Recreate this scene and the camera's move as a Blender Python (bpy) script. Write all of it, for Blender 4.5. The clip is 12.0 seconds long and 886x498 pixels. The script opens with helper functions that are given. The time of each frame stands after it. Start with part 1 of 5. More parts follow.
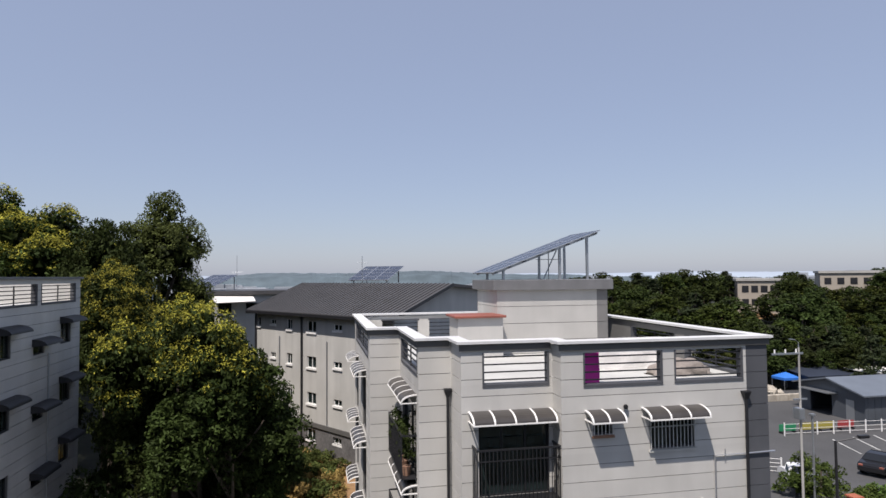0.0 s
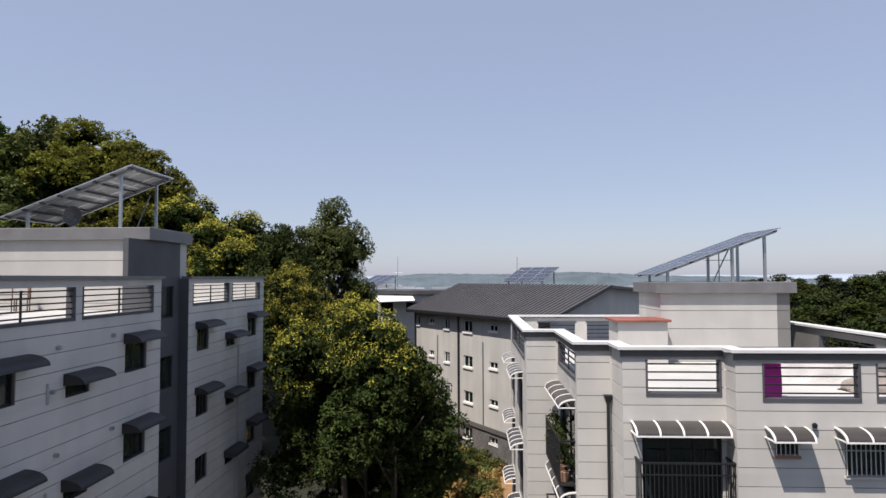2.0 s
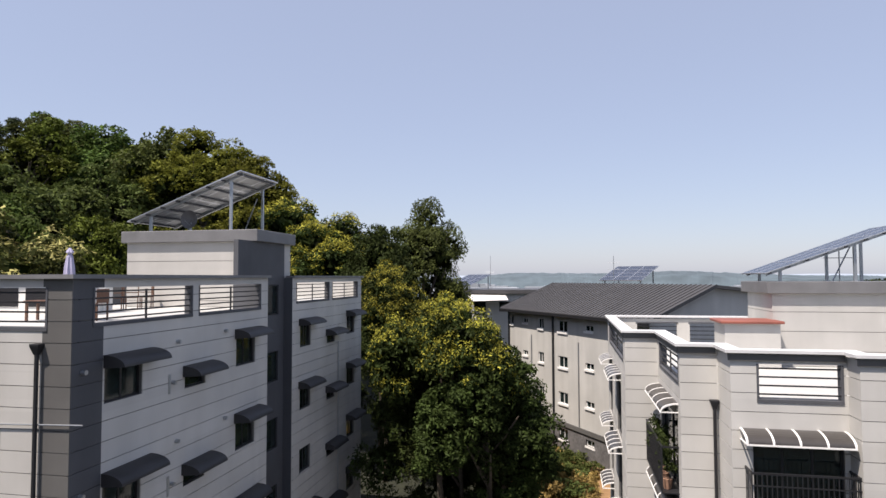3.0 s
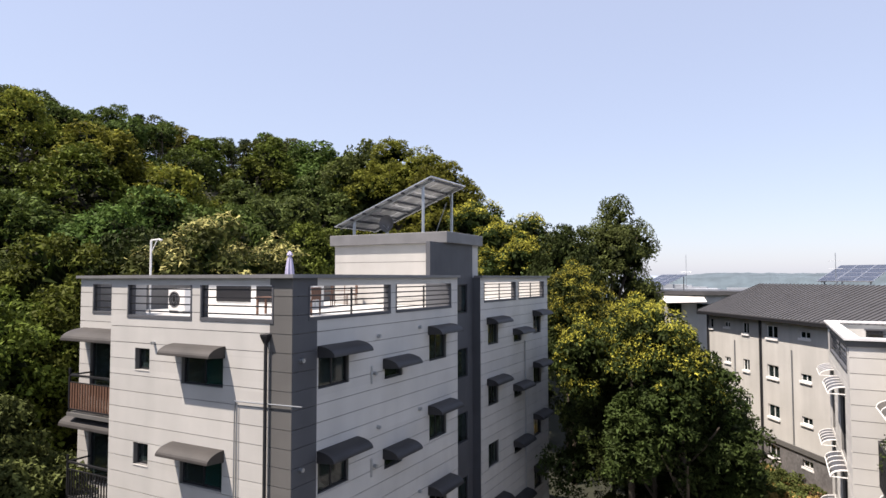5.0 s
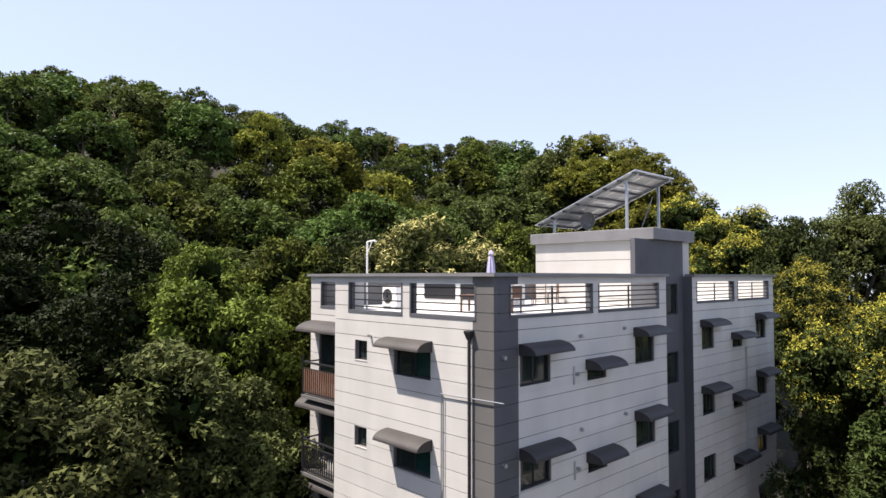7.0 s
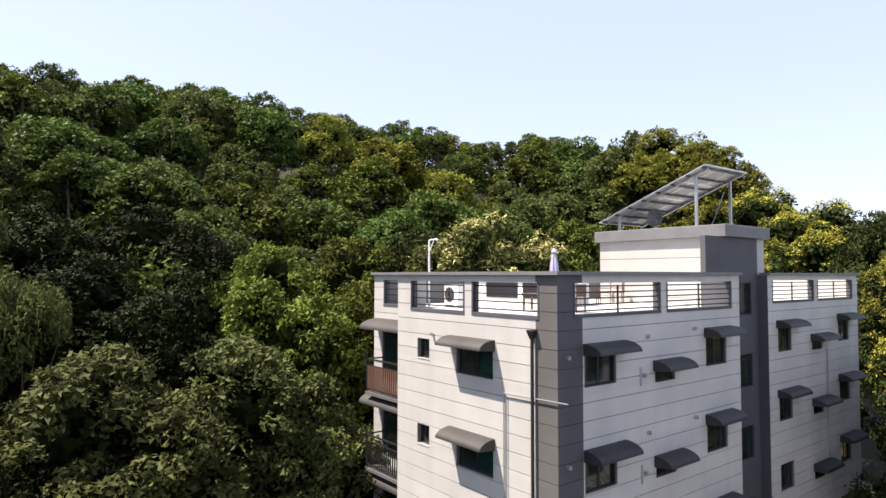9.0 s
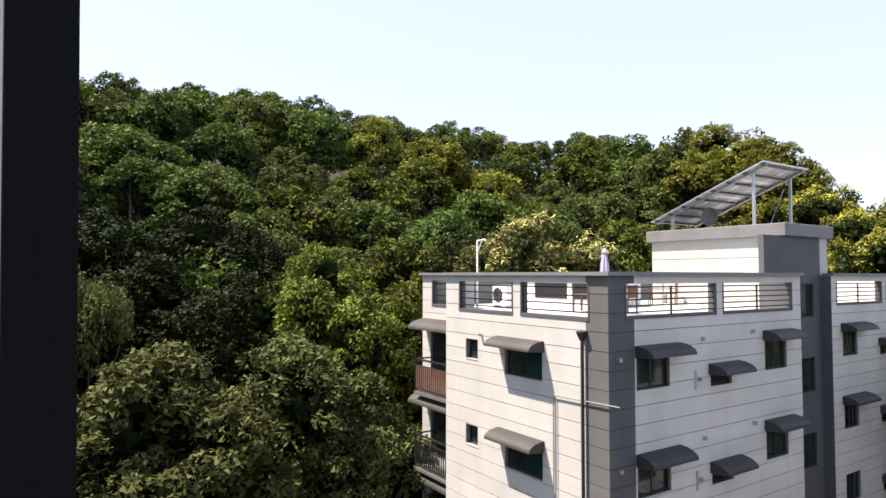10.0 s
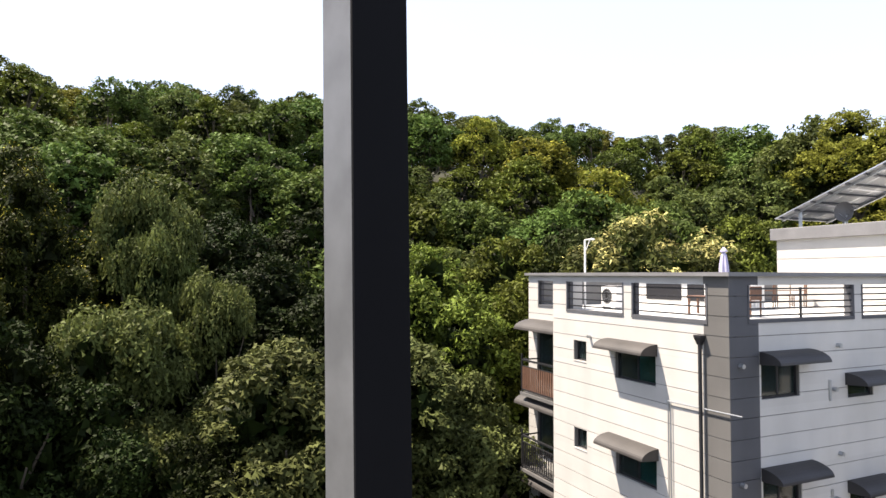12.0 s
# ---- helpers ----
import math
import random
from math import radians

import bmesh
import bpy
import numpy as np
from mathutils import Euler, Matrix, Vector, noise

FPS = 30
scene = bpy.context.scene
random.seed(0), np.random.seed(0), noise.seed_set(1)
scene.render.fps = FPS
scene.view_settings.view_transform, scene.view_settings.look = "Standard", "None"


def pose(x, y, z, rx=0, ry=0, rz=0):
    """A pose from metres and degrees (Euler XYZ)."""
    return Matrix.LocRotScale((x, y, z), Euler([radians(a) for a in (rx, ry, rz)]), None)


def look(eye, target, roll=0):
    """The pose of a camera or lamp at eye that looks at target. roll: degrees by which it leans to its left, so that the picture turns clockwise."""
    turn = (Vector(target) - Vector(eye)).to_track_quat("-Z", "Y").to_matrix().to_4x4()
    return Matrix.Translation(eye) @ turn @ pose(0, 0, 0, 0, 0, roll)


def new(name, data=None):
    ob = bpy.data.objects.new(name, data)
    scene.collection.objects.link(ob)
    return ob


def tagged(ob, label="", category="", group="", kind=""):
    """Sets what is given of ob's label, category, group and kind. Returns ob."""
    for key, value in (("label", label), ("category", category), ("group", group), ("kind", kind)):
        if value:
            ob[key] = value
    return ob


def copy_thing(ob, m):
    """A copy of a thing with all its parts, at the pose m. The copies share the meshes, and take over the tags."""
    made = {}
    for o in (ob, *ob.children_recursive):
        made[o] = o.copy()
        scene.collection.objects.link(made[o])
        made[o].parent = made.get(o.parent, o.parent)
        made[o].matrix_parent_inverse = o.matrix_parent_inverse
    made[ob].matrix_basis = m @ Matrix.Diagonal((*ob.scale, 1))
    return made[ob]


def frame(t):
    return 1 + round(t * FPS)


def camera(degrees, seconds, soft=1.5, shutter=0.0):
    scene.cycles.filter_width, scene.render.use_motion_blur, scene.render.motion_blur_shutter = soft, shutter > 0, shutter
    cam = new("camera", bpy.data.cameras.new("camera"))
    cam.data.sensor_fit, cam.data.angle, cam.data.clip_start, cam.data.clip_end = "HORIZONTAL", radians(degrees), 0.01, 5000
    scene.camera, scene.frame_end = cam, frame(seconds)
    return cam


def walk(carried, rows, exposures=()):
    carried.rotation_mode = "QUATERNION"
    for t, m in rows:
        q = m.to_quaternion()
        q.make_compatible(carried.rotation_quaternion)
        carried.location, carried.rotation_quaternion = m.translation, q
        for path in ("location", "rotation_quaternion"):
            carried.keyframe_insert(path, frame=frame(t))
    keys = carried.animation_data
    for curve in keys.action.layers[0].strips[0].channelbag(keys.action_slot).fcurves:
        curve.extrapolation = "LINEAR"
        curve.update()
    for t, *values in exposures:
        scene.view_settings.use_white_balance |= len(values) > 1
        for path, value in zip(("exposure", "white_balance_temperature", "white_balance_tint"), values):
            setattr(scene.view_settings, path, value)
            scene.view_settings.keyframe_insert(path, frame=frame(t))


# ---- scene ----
cam = camera(70.75, 12.0)
E = 15.0  # eye height above the street
ROWS = [
    (0, 0.0000, 0.0000, -0.000, -11.50, 2.46, 0.47),
    (0.5, 0.0450, -0.0010, -0.007, -11.29, 2.31, 0.38),
    (1, 0.0150, 0.0400, 0.004, -9.67, 2.39, 0.30),
    (1.5, -0.0070, 0.0870, 0.011, -2.91, 2.48, 0.31),
    (2, -0.0490, 0.1170, 0.016, 2.59, 2.62, 0.18),
    (2.5, -0.0960, 0.1110, 0.012, 7.76, 2.68, 0.17),
    (3, -0.1110, 0.1020, 0.005, 11.05, 2.59, 0.19),
    (5, -0.0230, -0.0580, -0.001, 28.03, 2.64, 0.11),
    (5.5, -0.0070, -0.0500, -0.001, 28.73, 2.55, 0.08),
    (6, -0.0180, -0.0300, -0.005, 29.99, 2.51, 0.09),
    (6.5, -0.0300, 0.0300, -0.005, 38.66, 2.44, 0.11),
    (7, -0.0600, 0.0660, -0.004, 46.39, 2.53, -0.01),
    (9, -0.1120, 0.0910, -0.004, 52.02, 2.39, -0.03),
    (9.5, -0.1252, 0.0859, -0.006, 53.47, 2.35, -0.06),
    (10, -0.1319, 0.0756, -0.001, 56.37, 2.42, -0.07),
    (10.5, -0.1462, 0.0675, -0.001, 60.41, 2.37, -0.07),
    (11, -0.1547, 0.0558, -0.005, 63.82, 2.44, -0.06),
    (11.5, -0.1679, 0.0438, 0.008, 65.29, 2.36, -0.13),
    (12, -0.1925, 0.0052, 0.015, 65.82, 2.37, -0.16),
]
walk(cam, [(t, pose(x, y, E + z, 90 + pitch, lean, yaw)) for t, x, y, z, yaw, pitch, lean in ROWS],
     exposures=[(0.0, 0.27, 6550, 14), (1.0, 0.29, 6550, 14), (2.5, 0.54, 6750, 15), (5.0, 1.0, 6950, 16), (7.0, 1.25, 6850, 16), (9.0, 1.4, 7050, 16), (12.0, 1.75, 7300, 14)])

# ---- daylight ----
SUN = Vector((-0.82, -1.0, 2.45)).normalized()
world = bpy.data.worlds.new("sky")
scene.world = world
world.use_nodes = True
wn = world.node_tree
sky = wn.nodes.new("ShaderNodeTexSky")
sky.sky_type = "NISHITA"
sky.sun_disc = False
sky.sun_elevation = math.asin(SUN.z)
sky.sun_rotation = math.atan2(SUN.x, SUN.y)
sky.air_density, sky.dust_density, sky.ozone_density = 1.0, 0.8, 1.5
haze = wn.nodes.new("ShaderNodeMix")
haze.data_type = "RGBA"
haze.inputs[0].default_value = 0.66
haze.inputs[7].default_value = (2.5, 2.92, 3.95, 1)
wn.links.new(sky.outputs[0], haze.inputs[6])
wn.links.new(haze.outputs[2], wn.nodes["Background"].inputs[0])
wn.nodes["Background"].inputs[1].default_value = 0.12
sun = new("sun", bpy.data.lights.new("sun", "SUN"))
sun.data.energy, sun.data.angle, sun.data.color = 4.7, radians(0.5), (1.0, 0.95, 0.87)
sun.matrix_world = look(SUN * 100, (0, 0, 0))


# ---- materials ----
def material(name, colour, rough=0.7, metal=0.0, grain=0.0, grain_size=30.0, stain=0.0, stain_size=1.0, bump=0.0, island=0.0, streak=0.0, each=0.0):
    """A painted or natural surface: base colour with fine grain, broad stains, run-off streaks and relief."""
    m = bpy.data.materials.new(name)
    m.use_nodes = True
    n, l = m.node_tree.nodes, m.node_tree.links
    b = n["Principled BSDF"]
    b.inputs["Roughness"].default_value, b.inputs["Metallic"].default_value = rough, metal
    geo = n.new("ShaderNodeNewGeometry")
    value = None

    def mul(a, node_out, amount):
        mm = n.new("ShaderNodeMapRange")
        mm.inputs[1].default_value, mm.inputs[2].default_value = 0.3, 0.7
        mm.inputs[3].default_value, mm.inputs[4].default_value = 1 - amount, 1 + amount * 0.6
        l.new(node_out, mm.inputs[0])
        if a is None:
            return mm.outputs[0]
        x = n.new("ShaderNodeMath")
        x.operation = "MULTIPLY"
        l.new(a, x.inputs[0]), l.new(mm.outputs[0], x.inputs[1])
        return x.outputs[0]

    fine = None
    if grain or bump:
        fine = n.new("ShaderNodeTexNoise")
        fine.inputs["Scale"].default_value, fine.inputs["Detail"].default_value = grain_size, 4
        l.new(geo.outputs["Position"], fine.inputs["Vector"])
    if grain:
        value = mul(value, fine.outputs[0], grain)
    if stain:
        s = n.new("ShaderNodeTexNoise")
        s.inputs["Scale"].default_value, s.inputs["Detail"].default_value = stain_size, 5
        l.new(geo.outputs["Position"], s.inputs["Vector"])
        value = mul(value, s.outputs[0], stain)
    if streak:
        mp = n.new("ShaderNodeMapping")
        mp.inputs["Scale"].default_value = (0.8, 0.8, 0.06)
        l.new(geo.outputs["Position"], mp.inputs[0])
        s = n.new("ShaderNodeTexNoise")
        s.inputs["Scale"].default_value, s.inputs["Detail"].default_value = 1.6, 5
        l.new(mp.outputs[0], s.inputs["Vector"])
        value = mul(value, s.outputs[0], streak)
    if island:
        value = mul(value, geo.outputs["Random Per Island"], island)
    if each:
        info = n.new("ShaderNodeObjectInfo")
        value = mul(value, info.outputs["Random"], each)
    if value is None:
        b.inputs["Base Color"].default_value = (*colour, 1)
    else:
        mix = n.new("ShaderNodeVectorMath")
        mix.operation = "SCALE"
        mix.inputs[0].default_value = colour
        l.new(value, mix.inputs["Scale"])
        l.new(mix.outputs[0], b.inputs["Base Color"])
    if bump:
        bp = n.new("ShaderNodeBump")
        bp.inputs["Strength"].default_value, bp.inputs["Distance"].default_value = bump, 0.02
        l.new(fine.outputs[0], bp.inputs["Height"])
        l.new(bp.outputs[0], b.inputs["Normal"])
    return m


def glass(name, tint):
    m = bpy.data.materials.new(name)
    m.use_nodes = True
    b = m.node_tree.nodes["Principled BSDF"]
    b.inputs["Base Color"].default_value = (*tint, 1)
    b.inputs["Roughness"].default_value = 0.04
    b.inputs["Transmission Weight"].default_value = 0.75
    return m


def leaves(name, colour, spread=0.45, back=0.12, hue_range=(0.486, 0.52)):
    """Foliage: each leaf its own shade, a little light comes through."""
    m = bpy.data.materials.new(name)
    m.use_nodes = True
    n, l = m.node_tree.nodes, m.node_tree.links
    b = n["Principled BSDF"]
    b.inputs["Roughness"].default_value = 0.6
    b.inputs["Specular IOR Level"].default_value = 0.06
    geo, info = n.new("ShaderNodeNewGeometry"), n.new("ShaderNodeObjectInfo")
    r1, r2 = n.new("ShaderNodeMapRange"), n.new("ShaderNodeMapRange")
    r1.inputs[3].default_value, r1.inputs[4].default_value = 1 - spread, 1 + spread
    r2.inputs[3].default_value, r2.inputs[4].default_value = 0.7, 1.3
    l.new(geo.outputs["Random Per Island"], r1.inputs[0]), l.new(info.outputs["Random"], r2.inputs[0])
    x = n.new("ShaderNodeMath")
    x.operation = "MULTIPLY"
    l.new(r1.outputs[0], x.inputs[0]), l.new(r2.outputs[0], x.inputs[1])
    co, growth, r3, y = n.new("ShaderNodeTexCoord"), n.new("ShaderNodeTexNoise"), n.new("ShaderNodeMapRange"), n.new("ShaderNodeMath")
    growth.inputs["Scale"].default_value, growth.inputs["Detail"].default_value = 0.8, 2
    r3.inputs[1].default_value, r3.inputs[2].default_value, r3.inputs[3].default_value, r3.inputs[4].default_value = 0.33, 0.67, 0.62, 1.32
    y.operation = "MULTIPLY"
    l.new(co.outputs["Object"], growth.inputs["Vector"]), l.new(growth.outputs[0], r3.inputs[0])
    l.new(x.outputs[0], y.inputs[0]), l.new(r3.outputs[0], y.inputs[1])
    hue = n.new("ShaderNodeHueSaturation")
    hue.inputs["Color"].default_value = (*colour, 1)
    h = n.new("ShaderNodeMapRange")
    h.inputs[3].default_value, h.inputs[4].default_value = hue_range
    l.new(info.outputs["Random"], h.inputs[0]), l.new(h.outputs[0], hue.inputs["Hue"])
    l.new(y.outputs[0], hue.inputs["Value"])
    l.new(hue.outputs[0], b.inputs["Base Color"])
    t, mix = n.new("ShaderNodeBsdfTranslucent"), n.new("ShaderNodeMixShader")
    l.new(hue.outputs[0], t.inputs[0])
    mix.inputs[0].default_value = back
    l.new(b.outputs[0], mix.inputs[1]), l.new(t.outputs[0], mix.inputs[2])
    l.new(mix.outputs[0], n["Material Output"].inputs[0])
    return m


WHITE = material("white_wall_paint", (0.455, 0.443, 0.42), 0.75, grain=0.05, grain_size=60, stain=0.08, stain_size=0.7, streak=0.07, bump=0.15, each=0.03)
PALE = material("pale_grey_wall_paint", (0.52, 0.508, 0.482), 0.75, grain=0.05, grain_size=60, stain=0.08, stain_size=0.7, streak=0.07, bump=0.15, each=0.03)
MIDGREY = material("mid_grey_wall_paint", (0.18, 0.176, 0.172), 0.75, grain=0.06, grain_size=60, stain=0.1, bump=0.15)
GREY = material("grey_wall_paint", (0.105, 0.102, 0.098), 0.75, grain=0.06, grain_size=60, stain=0.1, streak=0.12, bump=0.15, each=0.04)
DARK = material("charcoal_wall_paint", (0.075, 0.078, 0.088), 0.7, grain=0.06, grain_size=60, stain=0.12, streak=0.12, bump=0.15)
JOINT = material("joint_shadow_grey", (0.15, 0.147, 0.142), 0.9, grain=0.1)
CAPM = material("parapet_cap_grey", (0.16, 0.16, 0.165), 0.55, grain=0.08, stain=0.15, stain_size=1.5)
CAPW = material("pale_coping", (0.62, 0.62, 0.62), 0.5, grain=0.05, stain=0.08, stain_size=1.5)
TERRACE = material("pale_terrace_coating", (0.46, 0.46, 0.445), 0.7, grain=0.06, stain=0.12, stain_size=0.8)
IRON = material("black_painted_steel", (0.025, 0.025, 0.028), 0.45, metal=0.3, grain=0.1)
FRAME = material("dark_window_frame", (0.03, 0.03, 0.034), 0.4, metal=0.4, grain=0.05)
STEEL = material("galvanised_steel", (0.42, 0.44, 0.46), 0.4, metal=0.8, grain=0.12, grain_size=40)
HOOD = material("dark_awning_sheet", (0.024, 0.023, 0.025), 0.55, grain=0.12, grain_size=25, stain=0.3, stain_size=1.4)
HOODB = material("sunbleached_brown_awning_sheet", (0.033, 0.029, 0.027), 0.65, grain=0.15, grain_size=25, stain=0.3, stain_size=1.4)
SMOKE = material("smoke_brown_awning_sheet", (0.052, 0.047, 0.044), 0.35, grain=0.1, stain=0.2, stain_size=2)
WHITEMETAL = material("white_painted_metal", (0.78, 0.77, 0.75), 0.45, grain=0.04)
RUST = material("rust_stained_steel", (0.30, 0.17, 0.11), 0.8, grain=0.3, grain_size=20)
GLASS = glass("window_glass", (0.06, 0.09, 0.09))
TEAL = glass("teal_window_glass", (0.03, 0.12, 0.11))
CURTAIN = material("dark_curtain_and_room_backing", (0.016, 0.022, 0.036), 0.9, grain=0.2, stain=0.2)
SOLAR = material("solar_cells", (0.035, 0.043, 0.066), 0.25, grain=0.1)
SOLARBACK = material("solar_backsheet", (0.5, 0.51, 0.52), 0.5, grain=0.06, stain=0.12, stain_size=1.2)
PURLIN = material("dark_weathered_steel", (0.14, 0.145, 0.155), 0.55, metal=0.5, grain=0.12)
ALU = material("aluminium", (0.62, 0.63, 0.65), 0.35, metal=0.85, grain=0.06)
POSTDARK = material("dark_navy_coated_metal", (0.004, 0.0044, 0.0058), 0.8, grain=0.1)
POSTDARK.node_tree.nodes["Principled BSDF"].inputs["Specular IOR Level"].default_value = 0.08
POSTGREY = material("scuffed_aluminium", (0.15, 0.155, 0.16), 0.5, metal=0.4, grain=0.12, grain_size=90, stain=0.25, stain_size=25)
ROOFTIN = material("charcoal_standing_seam_metal", (0.075, 0.073, 0.075), 0.5, metal=0.2, grain=0.06, stain=0.12, stain_size=0.6)
CREAM = material("cream_render", (0.48, 0.47, 0.445), 0.8, grain=0.05, stain=0.1, stain_size=0.4, streak=0.1)
BRICK = material("dark_grey_brick", (0.13, 0.125, 0.125), 0.85, grain=0.3, grain_size=6, stain=0.25, stain_size=1.2, bump=0.3)
REDTIN = material("red_painted_roof", (0.27, 0.085, 0.06), 0.6, grain=0.1, stain=0.2)
WOOD = material("reddish_brown_wood", (0.13, 0.066, 0.042), 0.6, grain=0.25, grain_size=15)
ASPHALT = material("asphalt", (0.065, 0.065, 0.067), 0.9, grain=0.15, grain_size=8, stain=0.2, stain_size=0.15)
CONCRETE = material("concrete", (0.38, 0.37, 0.35), 0.85, grain=0.1, grain_size=12, stain=0.2, stain_size=0.5)
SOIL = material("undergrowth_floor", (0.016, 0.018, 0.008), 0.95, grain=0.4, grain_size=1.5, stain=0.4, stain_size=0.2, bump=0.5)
CLAY = material("bare_clay_slope", (0.24, 0.14, 0.065), 0.95, grain=0.25, grain_size=2, stain=0.3, stain_size=0.3)
BARK = material("bark", (0.10, 0.08, 0.06), 0.9, grain=0.35, grain_size=12, bump=0.5)
LEAF = leaves("broad_leaves", (0.074, 0.108, 0.026), 0.45, 0.25)
# Near-black leaf colour: shade inside crowns and in the hollow, put into the paint
LEAFGLOOM = leaves("painted_shade_leaves", (0.012, 0.018, 0.004), 0.55, 0.08)
LEAFOLIVE = leaves("olive_leaves", (0.082, 0.100, 0.030), 0.45, 0.25)
LEAFLIGHT = leaves("light_green_leaves", (0.084, 0.104, 0.018), 0.5, 0.18)
LEAFGOLD = leaves("yellow_green_leaves", (0.145, 0.148, 0.026), 0.45, 0.3)
LEAFGREY = leaves("grey_green_leaves", (0.074, 0.088, 0.028), 0.5, 0.14)
LEAFDEEP = leaves("deep_green_leaves", (0.034, 0.046, 0.013), 0.45, 0.16)
# Olive leaves darkened so that their colour carries the shaded wood's gloom
LEAFSHADE = leaves("shade_darkened_olive_leaves", (0.032, 0.040, 0.008), 0.5, 0.07)
PINE = leaves("pine_needles", (0.032, 0.040, 0.019), 0.4, 0.1)
BLOSSOM = leaves("yellow_chestnut_blossom", (0.27, 0.245, 0.04), 0.5, 0.2, (0.495, 0.51))
CREAMBLOSSOM = leaves("cream_blossom", (0.40, 0.37, 0.14), 0.3, 0.2, (0.495, 0.51))


# ---- mesh tools ----
def boxes(items):
    """One mesh of boxes (x0, y0, z0, x1, y1, z1)."""
    v, f = [], []
    for x0, y0, z0, x1, y1, z1 in items:
        k = len(v)
        v += [(x0, y0, z0), (x1, y0, z0), (x1, y1, z0), (x0, y1, z0), (x0, y0, z1), (x1, y0, z1), (x1, y1, z1), (x0, y1, z1)]
        f += [(k, k + 3, k + 2, k + 1), (k + 4, k + 5, k + 6, k + 7), (k, k + 1, k + 5, k + 4), (k + 1, k + 2, k + 6, k + 5), (k + 2, k + 3, k + 7, k + 6), (k + 3, k, k + 4, k + 7)]
    me = bpy.data.meshes.new("boxes")
    me.from_pydata(v, [], f)
    return me


def bevelled(items, r=0.02, seg=2):
    bm = bmesh.new()
    me = boxes(items)
    bm.from_mesh(me)
    bmesh.ops.bevel(bm, geom=bm.edges[:], offset=r, segments=seg, affect="EDGES", clamp_overlap=True)
    bm.to_mesh(me)
    bm.free()
    return me


def tube(path, r, sides=8, r1=None):
    """A round bar along a path of points, tapering to r1."""
    v, f = [], []
    path = [Vector(p) for p in path]
    for i, p in enumerate(path):
        d = (path[min(i + 1, len(path) - 1)] - path[max(i - 1, 0)]).normalized()
        a = d.orthogonal().normalized() if abs(d.z) < 0.99 else Vector((1, 0, 0))
        b = d.cross(a)
        rr = r if r1 is None else r + (r1 - r) * i / (len(path) - 1)
        for k in range(sides):
            w = 2 * math.pi * k / sides
            v.append(p + a * math.cos(w) * rr + b * math.sin(w) * rr)
    for i in range(len(path) - 1):
        for k in range(sides):
            k2 = (k + 1) % sides
            f.append((i * sides + k, i * sides + k2, (i + 1) * sides + k2, (i + 1) * sides + k))
    f.append(tuple(range(sides))[::-1])
    f.append(tuple(range((len(path) - 1) * sides, len(path) * sides)))
    me = bpy.data.meshes.new("tube")
    me.from_pydata(v, [], f)
    return me


def joined(meshes):
    bm = bmesh.new()
    for me in meshes:
        bm.from_mesh(me)
    me = bpy.data.meshes.new("joined")
    bm.to_mesh(me)
    bm.free()
    return me


def faces_mesh(v, f):
    me = bpy.data.meshes.new("faces")
    me.from_pydata([tuple(p) for p in v], [], f)
    return me


def part(name, me, mat, parent, label=""):
    me.materials.clear()
    me.materials.append(mat)
    ob = new(name, me)
    ob.parent = parent
    return tagged(ob, label)


def thing(name, label, category, at=(0, 0, 0), turn=0.0, group="", kind=""):
    ob = new(name)
    ob.matrix_basis = pose(*at, 0, 0, turn)
    return tagged(ob, label, category, group, kind)


def face(x, y, z, side):
    """A wall's own frame: u to the right seen from outside, v inwards, z up."""
    u, v = {"-y": ((1, 0, 0), (0, 1, 0)), "+x": ((0, 1, 0), (-1, 0, 0)), "-x": ((0, -1, 0), (1, 0, 0)), "+y": ((-1, 0, 0), (0, -1, 0))}[side]
    m = Matrix.Identity(4)
    for i in range(3):
        m[i][0], m[i][1], m[i][2], m[i][3] = u[i], v[i], (0, 0, 1)[i], (x, y, z)[i]
    return m


def cut(u0, u1, z0, z1, holes):
    """The rectangles of a wall left round its holes."""
    zs = sorted({z0, z1, *[min(max(h[k], z0), z1) for h in holes for k in (1, 3)]})
    out = []
    for a, b in zip(zs, zs[1:]):
        if b - a < 0.004:
            continue
        us = [(max(h[0], u0), min(h[2], u1)) for h in holes if h[1] < (a + b) / 2 < h[3] and h[2] > u0 and h[0] < u1]
        p = u0
        for s, e in sorted(us):
            if s - p > 0.004:
                out.append((p, a, s, b))
            p = max(p, e)
        if u1 - p > 0.004:
            out.append((p, a, u1, b))
    return out


ROW = 0.5


def panelled(b, F, u0, u1, z0, z1, holes, zones, label="", thick=0.22, row=ROW, gap=0.02, lo=0.03, hi=0.03):
    """A wall of long cladding panels with open joints. zones: (u0, u1, material)."""
    wall = put("wall", boxes([(a + (lo if a == u0 else 0), 0.03, c, d - (hi if d == u1 else 0), thick, e) for a, c, d, e in cut(u0, u1, z0, z1, holes)]), JOINT, b, F, label)
    z = z1
    while z > z0 + 0.05:
        bot = max(z - row, z0)
        for a, e, mat in zones:
            for p, q, s, t in cut(a, e, bot + gap, z, holes):
                part("panel", boxes([(p, 0, q, s, 0.032, t)]), mat, wall)
        z = bot
    return wall


